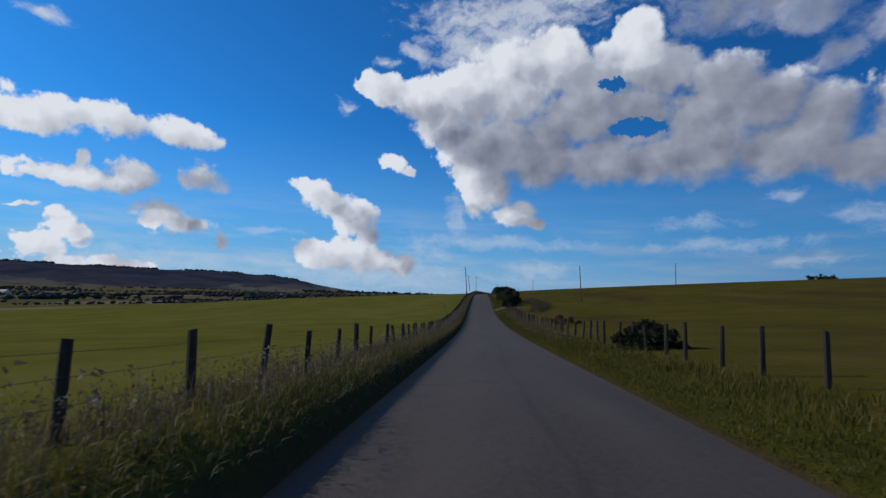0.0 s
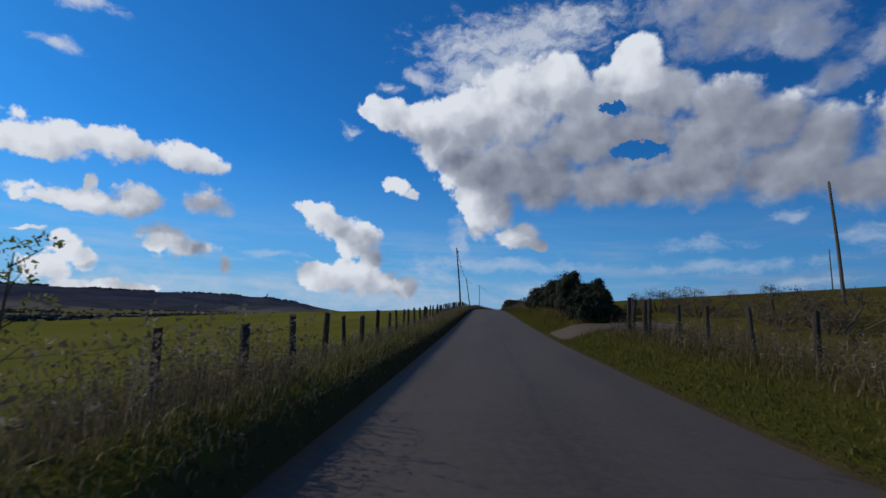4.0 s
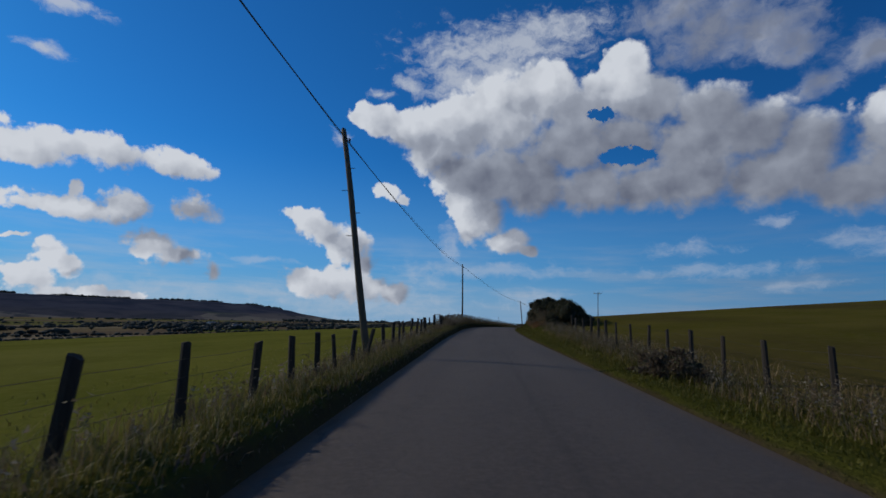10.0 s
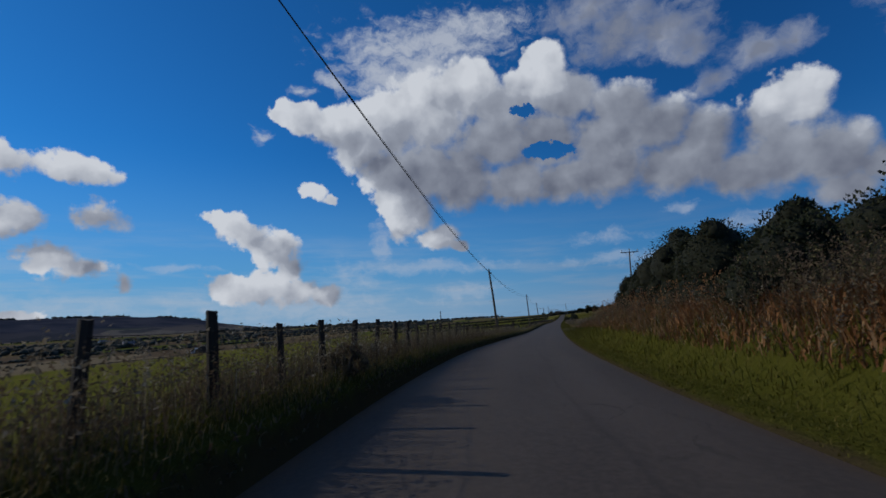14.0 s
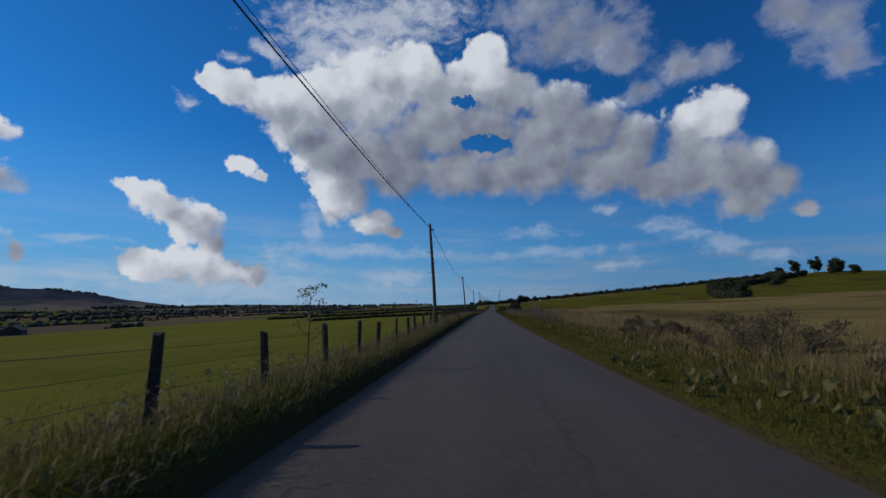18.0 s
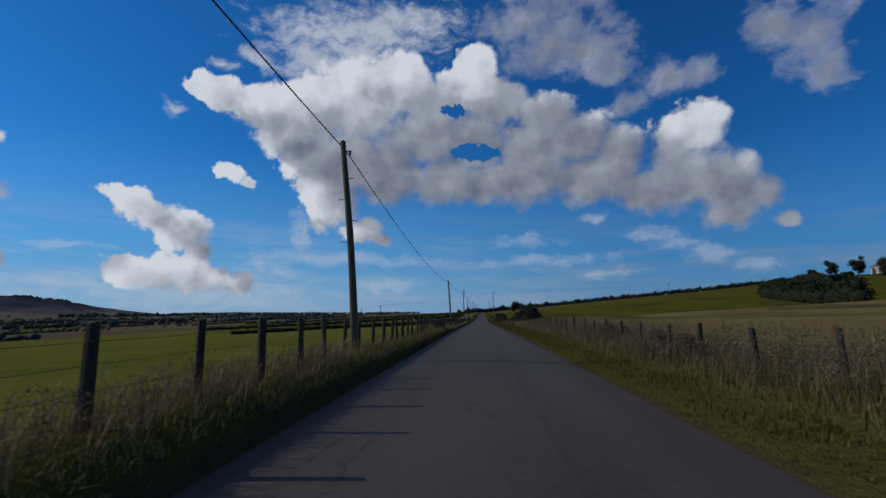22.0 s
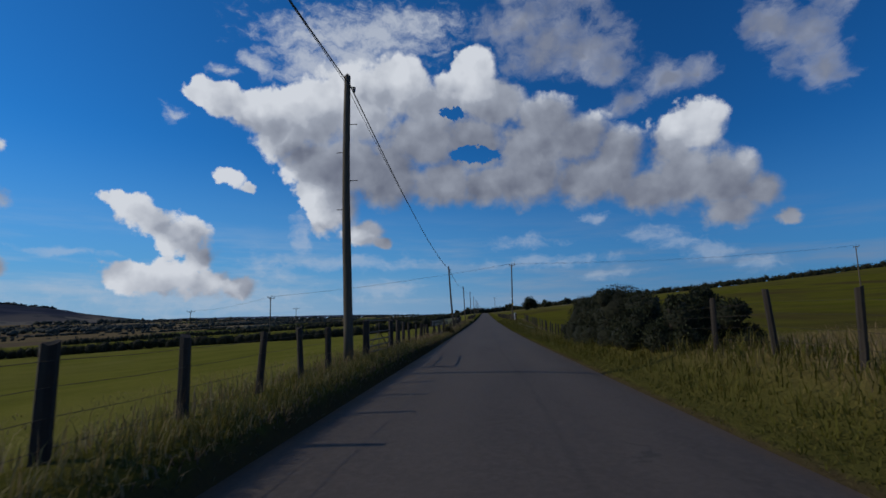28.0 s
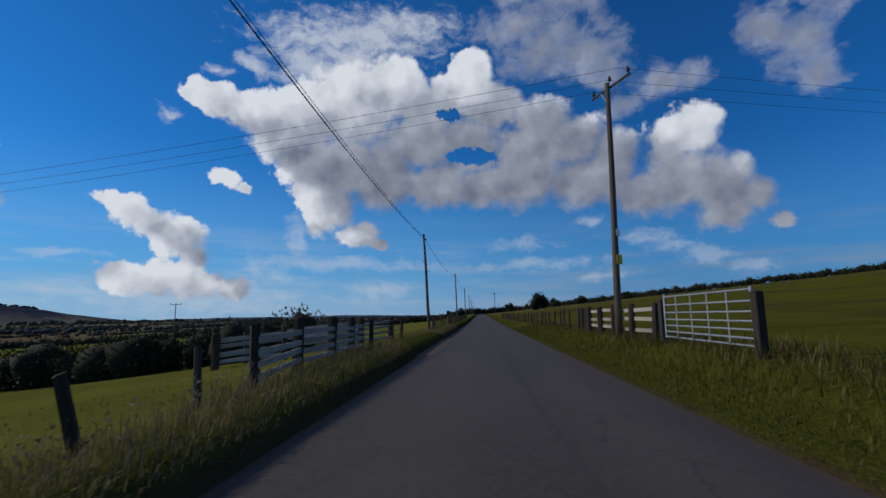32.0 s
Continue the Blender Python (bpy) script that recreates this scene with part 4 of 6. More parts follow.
def bush(name, s, d, size, seed, mat, label, category="bush", leaves=2600, leaf=0.09, slim=0.38, turn=0.0, group="", mass=5, core=None):
    """A shrub: stems from the ground, near-black balls as painted inner shade and a coat of small leaves."""
    rng = np.random.default_rng(seed)
    ob = thing(name, spot(s, d, -0.03), heading(s) + 90 + turn, label, category, group)
    balls = lumps(rng, mass, size)
    open_growth = core is not None
    tops = []
    for x, y, z, r in balls:
        for _ in range(2):
            a, e, q = rng.uniform(0, math.tau), rng.uniform(0.2, 1.3), r * rng.uniform(0.28, 0.46)
            tops.append((x + math.cos(a) * math.cos(e) * r * 0.85, y + math.sin(a) * math.cos(e) * r * 0.85, z + math.sin(e) * r * 0.85, q))
    v, f = spray(rng, balls + tops, int(leaves * (1.5 if open_growth else 1.25)), leaf, slim, 0.75, (0.25, 1.22) if open_growth else (0.76, 1.06))
    part("foliage", mesh_of("foliage", v, f, mat), mat, ob)
    if not open_growth:
        part("inner_shade", ball_mesh("inner_shade", balls + tops, 0.82, CORE, rng, 3 if mass == 6 else 2), CORE, ob)
    bm = bmesh.new()
    for k, (x, y, z, r) in enumerate(balls):
        tube(bm, (x * 0.3, y * 0.3, -0.1), (x, y, z), 0.05, 0.02, 5, 0.1, k)
        tube(bm, (x, y, z), (x + r * 0.3, y - r * 0.2, z + r * 1.02), 0.02, 0.006, 4, 0.1, k)
    part("woody_base", bm, BARK, ob)
    return ob


# ---- ground and road ----
def sheet(name, svals, dvals, height, mat, follows=False):
    """A grid over s and d, as a mesh with s and d kept as its map."""
    S, D = np.meshgrid(svals, dvals, indexing="ij")
    at = follow(S, D) if follows else D
    X, Y = place(S, at)
    v = np.stack([X, Y, height(S, at)], -1).reshape(-1, 3)
    a, b = len(svals), len(dvals)
    i = (np.arange(a - 1)[:, None] * b + np.arange(b - 1)[None]).ravel()
    me = mesh_of(name, v, np.stack([i, i + b, i + b + 1, i + 1], -1)[:, ::-1], mat, True)
    uv = me.uv_layers.new(name="along")
    loops = np.empty(len(me.loops), dtype=np.int32)
    me.loops.foreach_get("vertex_index", loops)
    uv.data.foreach_set("uv", np.stack([S.ravel() / 100, D.ravel() / 100], -1)[loops].ravel().astype(np.float32))
    return me


svals = np.r_[np.arange(-190, -20, 10), np.arange(-20, 620, 1.0), 620 + np.cumsum(np.linspace(1.5, 110, 60))]
dside = np.r_[0.06, 0.14, 0.3, 0.5, 0.75, 1.0, 1.3, 1.7, 2.2, 2.8, 3.5, 4.4, 5.5, 7, 9, 12, 16, 21, 27, 34, 43, 54, 68, 86, 110, 140, 180, 230, 300, 400, 540, 720, 950, 1250, 1600, 2000, 2300, 2600, 3200, 4000]
dvals = np.r_[-HALF - dside[::-1], -HALF + 0.02, 0, HALF - 0.02, HALF + dside]
ground = tagged(new("ground", sheet("ground", svals, dvals, lambda s, d: land(s, d)[1], PASTURE, True)), "rolling green pasture and hay fields either side of the road", "ground", kind="structure")
rs = np.r_[np.arange(-60, 620, 1.0), np.arange(620, 1400, 8.0)]
ragged = np.linspace(-1, 1, 13)
road_mesh = sheet("road", rs, ragged * HALF, lambda s, d: np.interp(s, LINE_S, LINE[:, 2]) + 0.05 * (1 - (d / HALF) ** 2) - 0.02 * (np.abs(d) > HALF - 0.05), ASPHALT)
edge_fix = np.empty(len(road_mesh.vertices) * 3, dtype=np.float32)
RS, RD = np.meshgrid(rs, ragged, indexing="ij")
RX, RY = place(RS, np.where(RD < 0, RD * (np.interp(RS, EDGE_S, EDGE_LEFT) + 0.03), RD * (np.interp(RS, EDGE_S, EDGE_RIGHT) + 0.03)))
road_mesh.vertices.foreach_get("co", edge_fix)
edge_fix[0::3], edge_fix[1::3] = RX.ravel(), RY.ravel()
road_mesh.vertices.foreach_set("co", edge_fix)
road = tagged(new("road", road_mesh), "narrow worn grey asphalt country road without markings", "road", kind="structure")
# a tarred track leaves to the right, another bay opens beside the pens
spur = sheet("track", np.linspace(84.5, 90.5, 9), np.linspace(HALF - 0.3, 7.5, 12), lambda s, d: land(s, np.maximum(d, HALF + 0.1))[1] + 0.03 - 0.5 * np.clip(np.abs(s - 87.5) - 2.2, 0, 1), ASPHALT)
tagged(new("track", spur), "short tarred side track joining the road through the verge", "road", kind="structure")
bay = sheet("lay_by", np.linspace(540.5, 556, 14), np.linspace(-4.6, -HALF + 0.3, 8), lambda s, d: np.interp(s, LINE_S, LINE[:, 2]) + 0.035 - 0.5 * np.clip(np.abs(s - 549) - 6.5, 0, 1) - 0.6 * np.clip(-d - 4.1, 0, 1), ASPHALT)
tagged(new("lay_by", bay), "worn gravelly gateway bay beside the road", "road", kind="structure")

# far hills: a dark ridge beyond the valley, and blue hills further off
def far_hills(name, az, el, r0, r1, foot, mat, label, seed):
    """Rolling high ground seen along the bearings az at the heights el, from r0 to r1 metres off."""
    turn = np.arange(az[0], az[-1], 0.2)
    out = np.linspace(0, 1, 26)
    T, U = np.meshgrid(np.radians(turn), out, indexing="ij")
    R = r0 + (r1 - r0) * U
    crest = np.tan(np.radians(np.interp(np.degrees(T), az, el))) * (r0 + (r1 - r0) * 0.6)
    ease = np.sin(np.clip(U / 0.6, 0, 1) * math.pi / 2)
    H = foot + (crest - foot) * ease - 14 * np.clip(U - 0.6, 0, 1) + wave(T * 90, U * 9, seed) * 5 * ease * (U < 0.5) + wave(T * 210, U * 3, seed) * 0.9
    v = np.stack([60 + R * np.sin(T), 220 + R * np.cos(T), H], -1).reshape(-1, 3)
    a, b = T.shape
    i = (np.arange(a - 1)[:, None] * b + np.arange(b - 1)[None]).ravel()
    me = mesh_of(name, v, np.stack([i, i + b, i + b + 1, i + 1], -1), mat, True)
    return tagged(new(name, me), label, "hills", kind="structure")


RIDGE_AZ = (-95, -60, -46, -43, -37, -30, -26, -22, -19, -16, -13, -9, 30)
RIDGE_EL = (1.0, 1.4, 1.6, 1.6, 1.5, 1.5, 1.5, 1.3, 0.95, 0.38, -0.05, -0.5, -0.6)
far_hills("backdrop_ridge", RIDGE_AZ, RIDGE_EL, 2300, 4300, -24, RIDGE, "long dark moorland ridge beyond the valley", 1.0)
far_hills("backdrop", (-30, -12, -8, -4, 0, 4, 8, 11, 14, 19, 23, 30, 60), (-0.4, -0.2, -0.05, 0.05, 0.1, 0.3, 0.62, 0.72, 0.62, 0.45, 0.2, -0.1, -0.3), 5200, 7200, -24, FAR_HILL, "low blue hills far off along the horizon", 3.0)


# ---- poles and cables ----
def cable(points_a, points_b, sag, radius=0.012):
    a, b = Vector(points_a), Vector(points_b)
    pts = []
    for k in range(17):
        u = k / 16
        p = a.lerp(b, u)
        p.z -= sag * 4 * u * (1 - u)
        pts.append(p)
    v, f = strand(pts, radius, 5)
    return tagged(new("overhead_cable", mesh_of("overhead_cable", v, f, CABLE)), "thin black overhead cable strung between wooden poles", "cable", "overhead cables")


def road_z(s):
    return float(np.interp(s, LINE_S, LINE[:, 2]))


def pole(s, foot, head, top, label, sides=12, fittings=True, crossarm=0.0, arm_turn=0.0, radius=0.122):
    """A wooden pole from its foot to its head, both given to the right of the road, its top above the road's level."""
    base = spot(s, foot, -0.15)
    x, y = place(s, head)
    tip = Vector((float(x), float(y), road_z(s) + top)) - base
    ob = thing("telegraph_pole", base, 0, label, "pole", "roadside poles")
    bm = bmesh.new()
    n, rings = 7, []
    for k in range(n + 1):
        u = k / n
        c = tip * u + Vector((0.03 * math.sin(u * 5 + s), 0.03 * math.cos(u * 4 + s), 0))
        r = radius * (1 - 0.33 * u) * (1 + 0.03 * math.sin(k * 2.1 + s))
        rings.append([bm.verts.new(c + Vector((math.cos(j / sides * math.tau) * r, math.sin(j / sides * math.tau) * r, 0))) for j in range(sides)])
    for k in range(n):
        for j in range(sides):
            bm.faces.new((rings[k][j], rings[k][(j + 1) % sides], rings[k + 1][(j + 1) % sides], rings[k + 1][j]))
    cap = bm.verts.new(tip + Vector((0, 0, 0.07)))
    for j in range(sides):
        bm.faces.new((rings[-1][j], rings[-1][(j + 1) % sides], cap))
    bm.faces.new(rings[0][::-1])
    bmesh.ops.recalc_face_normals(bm, faces=bm.faces)
    for f in bm.faces:
        f.smooth = True
    part("shaft", bm, POLE_WOOD, ob)
    turn = radians(heading(s))
    across, along = Vector((math.cos(turn), math.sin(turn), 0)), Vector((-math.sin(turn), math.cos(turn), 0))
    if crossarm:
        q = Matrix.Rotation(radians(arm_turn), 3, "Z")
        reach = q @ across * crossarm
        bm = bmesh.new()
        c = tip + Vector((0, 0, -0.12)) - q @ along * 0.14
        tube(bm, c - reach, c + reach, 0.06, 0.06, 4)
        part("crossarm", bm, POLE_WOOD, ob)
        bm = bmesh.new()
        tube(bm, c - reach * 0.5, tip + Vector((0, 0, -0.85)), 0.02, 0.02, 5)
        tube(bm, c + reach * 0.5, tip + Vector((0, 0, -0.85)), 0.02, 0.02, 5)
        part("brace", bm, GALVANISED, ob)
        for u in (-0.92, 0.0, 0.92):
            bm = bmesh.new()
            b0 = c + reach * u + Vector((0, 0, 0.06 if u else 0.2))
            tube(bm, b0, b0 + Vector((0, 0, 0.1)), 0.02, 0.02, 6)
            tube(bm, b0 + Vector((0, 0, 0.08)), b0 + Vector((0, 0, 0.17)), 0.075, 0.06, 8)
            tube(bm, b0 + Vector((0, 0, 0.17)), b0 + Vector((0, 0, 0.26)), 0.065, 0.035, 8)
            part("insulator", bm, INSULATOR, ob)
    elif fittings:
        bm = bmesh.new()
        tube(bm, tip * 0.955 - across * 0.02, tip * 0.955 + across * 0.2, 0.018, 0.018, 5)
        tube(bm, tip * 0.955 + across * 0.19, tip * 0.955 + across * 0.19 + Vector((0, 0, -0.14)), 0.04, 0.03, 6)
        part("cable_clamp", bm, INSULATOR, ob)
        for k in range(4):
            bm = bmesh.new()
            u = 0.52 + 0.1 * k
            tube(bm, tip * u, tip * u + across * (0.27 if k % 2 else -0.27), 0.012, 0.012, 5)
            part("climbing_iron", bm, DARK_STEEL, ob)
    return ob, base + tip


POLES = ((84, -4.1, -4.6, 7.6), (131.4, -3.6, -4.35, 8.67), (179.6, -3.95, -5.16, 7.39), (230.2, -5.25, -5.44, 8.65), (275.5, -3.8, -4.35, 6.4), (326.8, -3.55, -3.87, 6.81), (376.1, -4.05, -4.58, 6.57), (425.3, -4.1, -4.54, 6.21), (473.0, -3.85, -3.93, 7.75), (517.9, -4.0, -4.5, 7.39),
         (563.3, -4.35, -4.78, 7.55), (608.1, -4.4, -4.67, 8.2), (655, -4.4, -4.6, 8.0), (703, -4.5, -4.5, 7.8), (752, -4.5, -4.6, 7.8), (800, -4.5, -4.5, 7.6))
heads = []
for k, (s, foot, head, top) in enumerate(POLES):
    if k == 0:
        continue
    what = "leaning" if abs(head - foot) > 0.7 else "upright"
    heads.append(pole(s, foot, head, top, what + " weathered wooden telegraph pole behind the verge fence")[1])
for k in range(len(heads) - 1):
    cable(heads[k] + Vector((0.1, 0, -0.3)), heads[k + 1] + Vector((0.1, 0, -0.3)), 0.75, 0.017)
    if k in (0, 1, 2, 3, 6, 7, 8):
        cable(heads[k] + Vector((-0.1, 0, -0.12)), heads[k + 1] + Vector((-0.1, 0, -0.12)), 0.55, 0.008)
power = "tall pale wooden power pole with a crossarm and three insulators"
_, p_right = pole(545.2, 4.5, 4.6, 10.2, power, crossarm=1.15, arm_turn=112, radius=0.135)
_, p_left = pole(545.0, -39, -39, 5.3, power, crossarm=1.1, arm_turn=80)
_, p_left2 = pole(592.0, -82, -82, 3.6, power, crossarm=1.1, arm_turn=60)
_, p_left3 = pole(630.0, -68, -68, 4.4, power, crossarm=1.1, arm_turn=30)
_, p_hill = pole(563.6, 78, 78, 14.4, power, crossarm=1.1, arm_turn=80)
_, p_bend = pole(296.8, 11.4, 11.6, 10.1, power, crossarm=1.1, arm_turn=0)
pole(94.1, 19.5, 19.2, 8.8, "slender wooden pole standing in the rising field", fittings=False, radius=0.1)
pole(158, 62, 62, 12.6, "slender wooden pole standing in the rising field", fittings=False)
pole(722, 5.4, 5.4, 9.0, power, crossarm=1.0, arm_turn=0)
for u in (-0.95, 0.0, 0.95):
    off = Vector((0.2 * u, u, 0.15))
    cable(p_right + off, p_left + off, 0.5, 0.007)
    cable(p_left + off, p_left2 + off, 0.6, 0.007)
    cable(p_hill + off, p_right + off, 0.8, 0.007)
sign = thing("pole_sign", p_right + Vector((-0.13, -0.2, -7.1)), heading(545) + 90, "small yellow warning plate fixed to a power pole", "sign")
bm = bmesh.new()
box(bm, (-0.07, -0.1, 0), (-0.05, 0.1, 0.35), 0.004)
part("plate", bm, YELLOW, sign)
bm = bmesh.new()
box(bm, (-0.075, -0.06, 1.05), (-0.055, 0.06, 1.3), 0.004)
part("upper_plate", bm, WHITE, sign, "small white plate")


# ---- fences ----
def post_mesh(seed, h=1.22, r=0.055):
    rng = random.Random(seed)
    bm = bmesh.new()
    tube(bm, (0, 0, -0.12), (rng.uniform(-0.01, 0.01), rng.uniform(-0.01, 0.01), h - 0.12), r * 1.08, r * 0.96, 7, 0.12, seed)
    for v in bm.verts:
        if v.co.z > 0.5:
            v.co.z += rng.uniform(-0.018, 0.018) + 0.25 * v.co.x
    me = bpy.data.meshes.new("post")
    bm.to_mesh(me)
    bm.free()
    me.materials.append(POST_WOOD)
    return me


POST_MESHES = [post_mesh(k, 1.2 + 0.03 * (k % 3), 0.05 + 0.006 * (k % 4)) for k in range(7)]
STRAINER = post_mesh(40, 1.28, 0.085)
lean_rng = random.Random(5)


def wire_line(spots, lift, sag=0.012):
    pts = []
    for a, b in zip(spots, spots[1:]):
        for u in (0, 0.5):
            p = a.lerp(b, u)
            p.z += lift - sag * 4 * u * (1 - u)
            pts.append(p)
    last = spots[-1].copy()
    last.z += lift
    return pts + [last]


def fence(first, last, count, d, lean=3.0, wires=(0.95, 0.74, 0.5, 0.26), netting=False, end=False, label="weathered round wooden posts with slack barbed wire", height=1.0, wobble=0.0):
    """One run of post-and-wire fence."""
    at = spot(first, d)
    ob = thing("wire_fence", at, 0, label, "fence", "roadside fences")
    spots = []
    tilt = lean_rng.uniform(-lean, lean)
    for k in range(count):
        s = first + (last - first) * k / max(count - 1, 1)
        p = spot(s, d + 0.05 * math.sin(s * 0.7) + wobble * lean_rng.uniform(-1, 1), -0.14 if d < 0 else 0.0)
        spots.append(p)
        thick = end and k in (0, count - 1)
        po = new("post", STRAINER if thick else POST_MESHES[lean_rng.randrange(7)])
        po.parent = ob
        po.matrix_basis = Matrix.Translation(p - at) @ pose(0, 0, 0, tilt * 0.6 + lean_rng.gauss(0, lean * 0.5), tilt * 0.5 + lean_rng.gauss(0, lean * 0.5), lean_rng.uniform(0, 360)) @ Matrix.Diagonal((1, 1, height * lean_rng.uniform(0.95, 1.04), 1))
    if count > 1:
        for lift in wires:
            v, f = strand([q - at + Vector((0.06, 0, 0)) for q in wire_line(spots, lift * height)], 0.0032, 3)
            part("wire", mesh_of("wire", v, f, WIRE), WIRE, ob)
        if netting:
            vs, fs, n = [], [], 0
            for a, b in zip(spots, spots[1:]):
                steps = 7
                for j in range(steps):
                    p = a.lerp(b, j / steps) - at
                    v, f = strand([p + Vector((0.06, 0, 0.05)), p + Vector((0.062, 0, 0.45)), p + Vector((0.06, 0, 0.8))], 0.004, 3)
                    vs.append(v)
                    fs.append(f + n)
                    n += len(v)
            part("netting", mesh_of("netting", np.vstack(vs), np.vstack(fs), WIRE), WIRE, ob)
    return spots


LEFT_RUNS = ((-3.7, 14.4, 11), (17.1, 28.6, 9), (30.3, 44.8, 10), (46.5, 58.4, 8), (60.3, 81.0, 13), (82.8, 109.9, 17), (111.8, 128.4, 10), (131.2, 143.5, 8), (145.3, 157.4, 8), (159, 171.6, 9), (173, 178.6, 5), (181, 195.6, 10), (202.9, 215.8, 10), (217.1, 232.4, 13), (233.8, 248.1, 10), (249.7, 266.7, 12), (268.3, 289.6, 14))
LEFT_RUNS_ON = ((293.2, 311.6, 8), (314.5, 325.7, 5), (328.5, 331, 2), (333, 338.2, 4), (339.9, 345.8, 5), (347, 357.1, 8), (358.6, 372.5, 10), (374, 389, 11), (390.5, 405.6, 11), (407, 422.5, 11), (424, 430.6, 5), (432.2, 454.9, 15), (456.5, 471.4, 10), (479.7, 486.4, 5), (488, 496, 6), (497.6, 511.8, 10), (513.3, 529.2, 11), (560, 640, 42))
crooked = (17.1, 30.3, 159, 173, 181, 488, 497.6, 530.8)
for a, b, n in LEFT_RUNS + LEFT_RUNS_ON:
    fence(a, b, n, -3.8, 9.0 if a in crooked else 3.6, height=0.93, netting=a in (131.2, 111.8, 479.7, 333), end=a in (202.9, 479.7))
RIGHT_RUNS = ((-1.8, 13.2, 9, 5.8), (15.1, 31.8, 10, 5.8), (33.5, 47.5, 9, 5.6), (49.3, 59.5, 7, 5.5), (62, 80.5, 11, 5.3), (113.7, 149, 21, 4.5), (150.6, 166, 10, 5.2), (168, 197, 17, 5.4), (345, 368, 11, 5.0), (370.5, 412, 19, 5.1), (456.4, 474, 10, 4.4), (489.4, 534.6, 27, 5.7), (553, 640, 44, 4.6))
for a, b, n, d in RIGHT_RUNS:
    fence(a, b, n, d, 3.5 if a != 113.7 else 6.0, wobble=0.08, height=0.86 if 340 < a < 400 else 0.97, label="grey wooden posts and wire along the field edge")
for s in (531.8, 533.8):
    fence(s, s, 1, -4.5, 12.0, (), label="stout dark leaning post by the sheep pens", height=0.95)
for k in range(12):
    fence(414 + 3.3 * k, 414 + 3.3 * k, 1, 4.0 + 0.5 * math.sin(k * 2.0), 26.0, (), label="broken leaning fence post lost in dry grass", height=0.9)
for k in range(6):
    fence(81.5 + 0.55 * k, 81.5 + 0.55 * k, 1, 4.6 + 0.25 * (k % 3), 7.0, (), label="grey wooden post in a cluster by the track", height=1.15)


def bar_part(name, a, b, r, mat, ob, sides=8):
    bm = bmesh.new()
    tube(bm, a, b, r, r, sides)
    return part(name, bm, mat, ob)


def field_gate(s0, s1, d, mat, label, bars=(0.12, 0.28, 0.46, 0.68, 0.95, 1.22), uprights=2, braces=True, posts=True, lift=0.0):
    """A tubular field gate along the road, between two stout posts."""
    a, b = spot(s0, d, lift), spot(s1, d, lift)
    run = b - a
    turn = math.degrees(math.atan2(run.y, run.x))
    ob = thing("field_gate", a, turn, label, "gate")
    n, dz = math.hypot(run.x, run.y), run.z
    x0, x1 = 0.18, n - 0.18
    for h in bars:
        bar_part("rail", (x0, 0, h + dz * x0 / n), (x1, 0, h + dz * x1 / n), 0.021, mat, ob)
    for x in (x0, x1):
        bar_part("stile", (x, 0, bars[0] - 0.03 + dz * x / n), (x, 0, bars[-1] + 0.05 + dz * x / n), 0.026, mat, ob)
    for k in range(uprights):
        x = x0 + (x1 - x0) * (k + 1) / (uprights + 1)
        bar_part("upright", (x, 0.03, bars[0] + dz * x / n), (x, 0.03, bars[-1] + dz * x / n), 0.014, mat, ob)
    if braces:
        m = (x0 + x1) / 2
        bar_part("brace", (x0, 0.03, bars[0]), (m, 0.03, bars[-2] + dz / 2), 0.014, mat, ob)
        bar_part("brace", (x1, 0.03, bars[0] + dz), (m, 0.03, bars[-2] + dz / 2), 0.014, mat, ob)
    for x in (x0 - 0.1, x1 + 0.1):
        bar_part("hinge", (x - 0.08, 0, bars[-1] - 0.2 + dz * x / n), (x + 0.08, 0, bars[-1] - 0.2 + dz * x / n), 0.015, DARK_STEEL, ob, 6)
    if posts:
        for p in (a, b):
            po = thing("gate_post", p, turn + 8, "stout square weathered wooden gate post", "post", "gate posts")
            bm = bmesh.new()
            box(bm, (-0.085, -0.085, -0.1), (0.085, 0.085, 1.1), 0.015)
            part("shaft", bm, POST_WOOD, po)
            bm = bmesh.new()
            rim = [bm.verts.new((*q, 1.099)) for q in ((-0.085, -0.085), (0.085, -0.085), (0.085, 0.085), (-0.085, 0.085))]
            tip = bm.verts.new((0.02, 0, 1.14))
            for k in range(4):
                bm.faces.new((rim[k], rim[(k + 1) % 4], tip))
            part("weathered_top", bm, POST_WOOD, po)
    return ob


field_gate(197.5, 201.3, -3.75, DARK_STEEL, "dark steel field gate, shut, in the verge fence", (0.25, 0.5, 0.8, 1.15), 1, False, lift=-0.17)
field_gate(474.5, 478.1, -3.75, DARK_STEEL, "dark tubular steel gate with crossed braces, shut", (0.2, 0.36, 0.54, 0.76, 1.1), 1, True, lift=-0.15)
field_gate(536.4, 541.0, 4.5, GALVANISED, "tall galvanised seven-bar gate, shut, beside the road", (0.1, 0.24, 0.4, 0.56, 0.74, 0.94, 1.16), 4, False, lift=0.1)
field_gate(546.2, 553.6, -4.9, DARK_STEEL, "dark wooden-looking four-bar gate by the pens", (0.25, 0.5, 0.75, 1.0), 1, False)


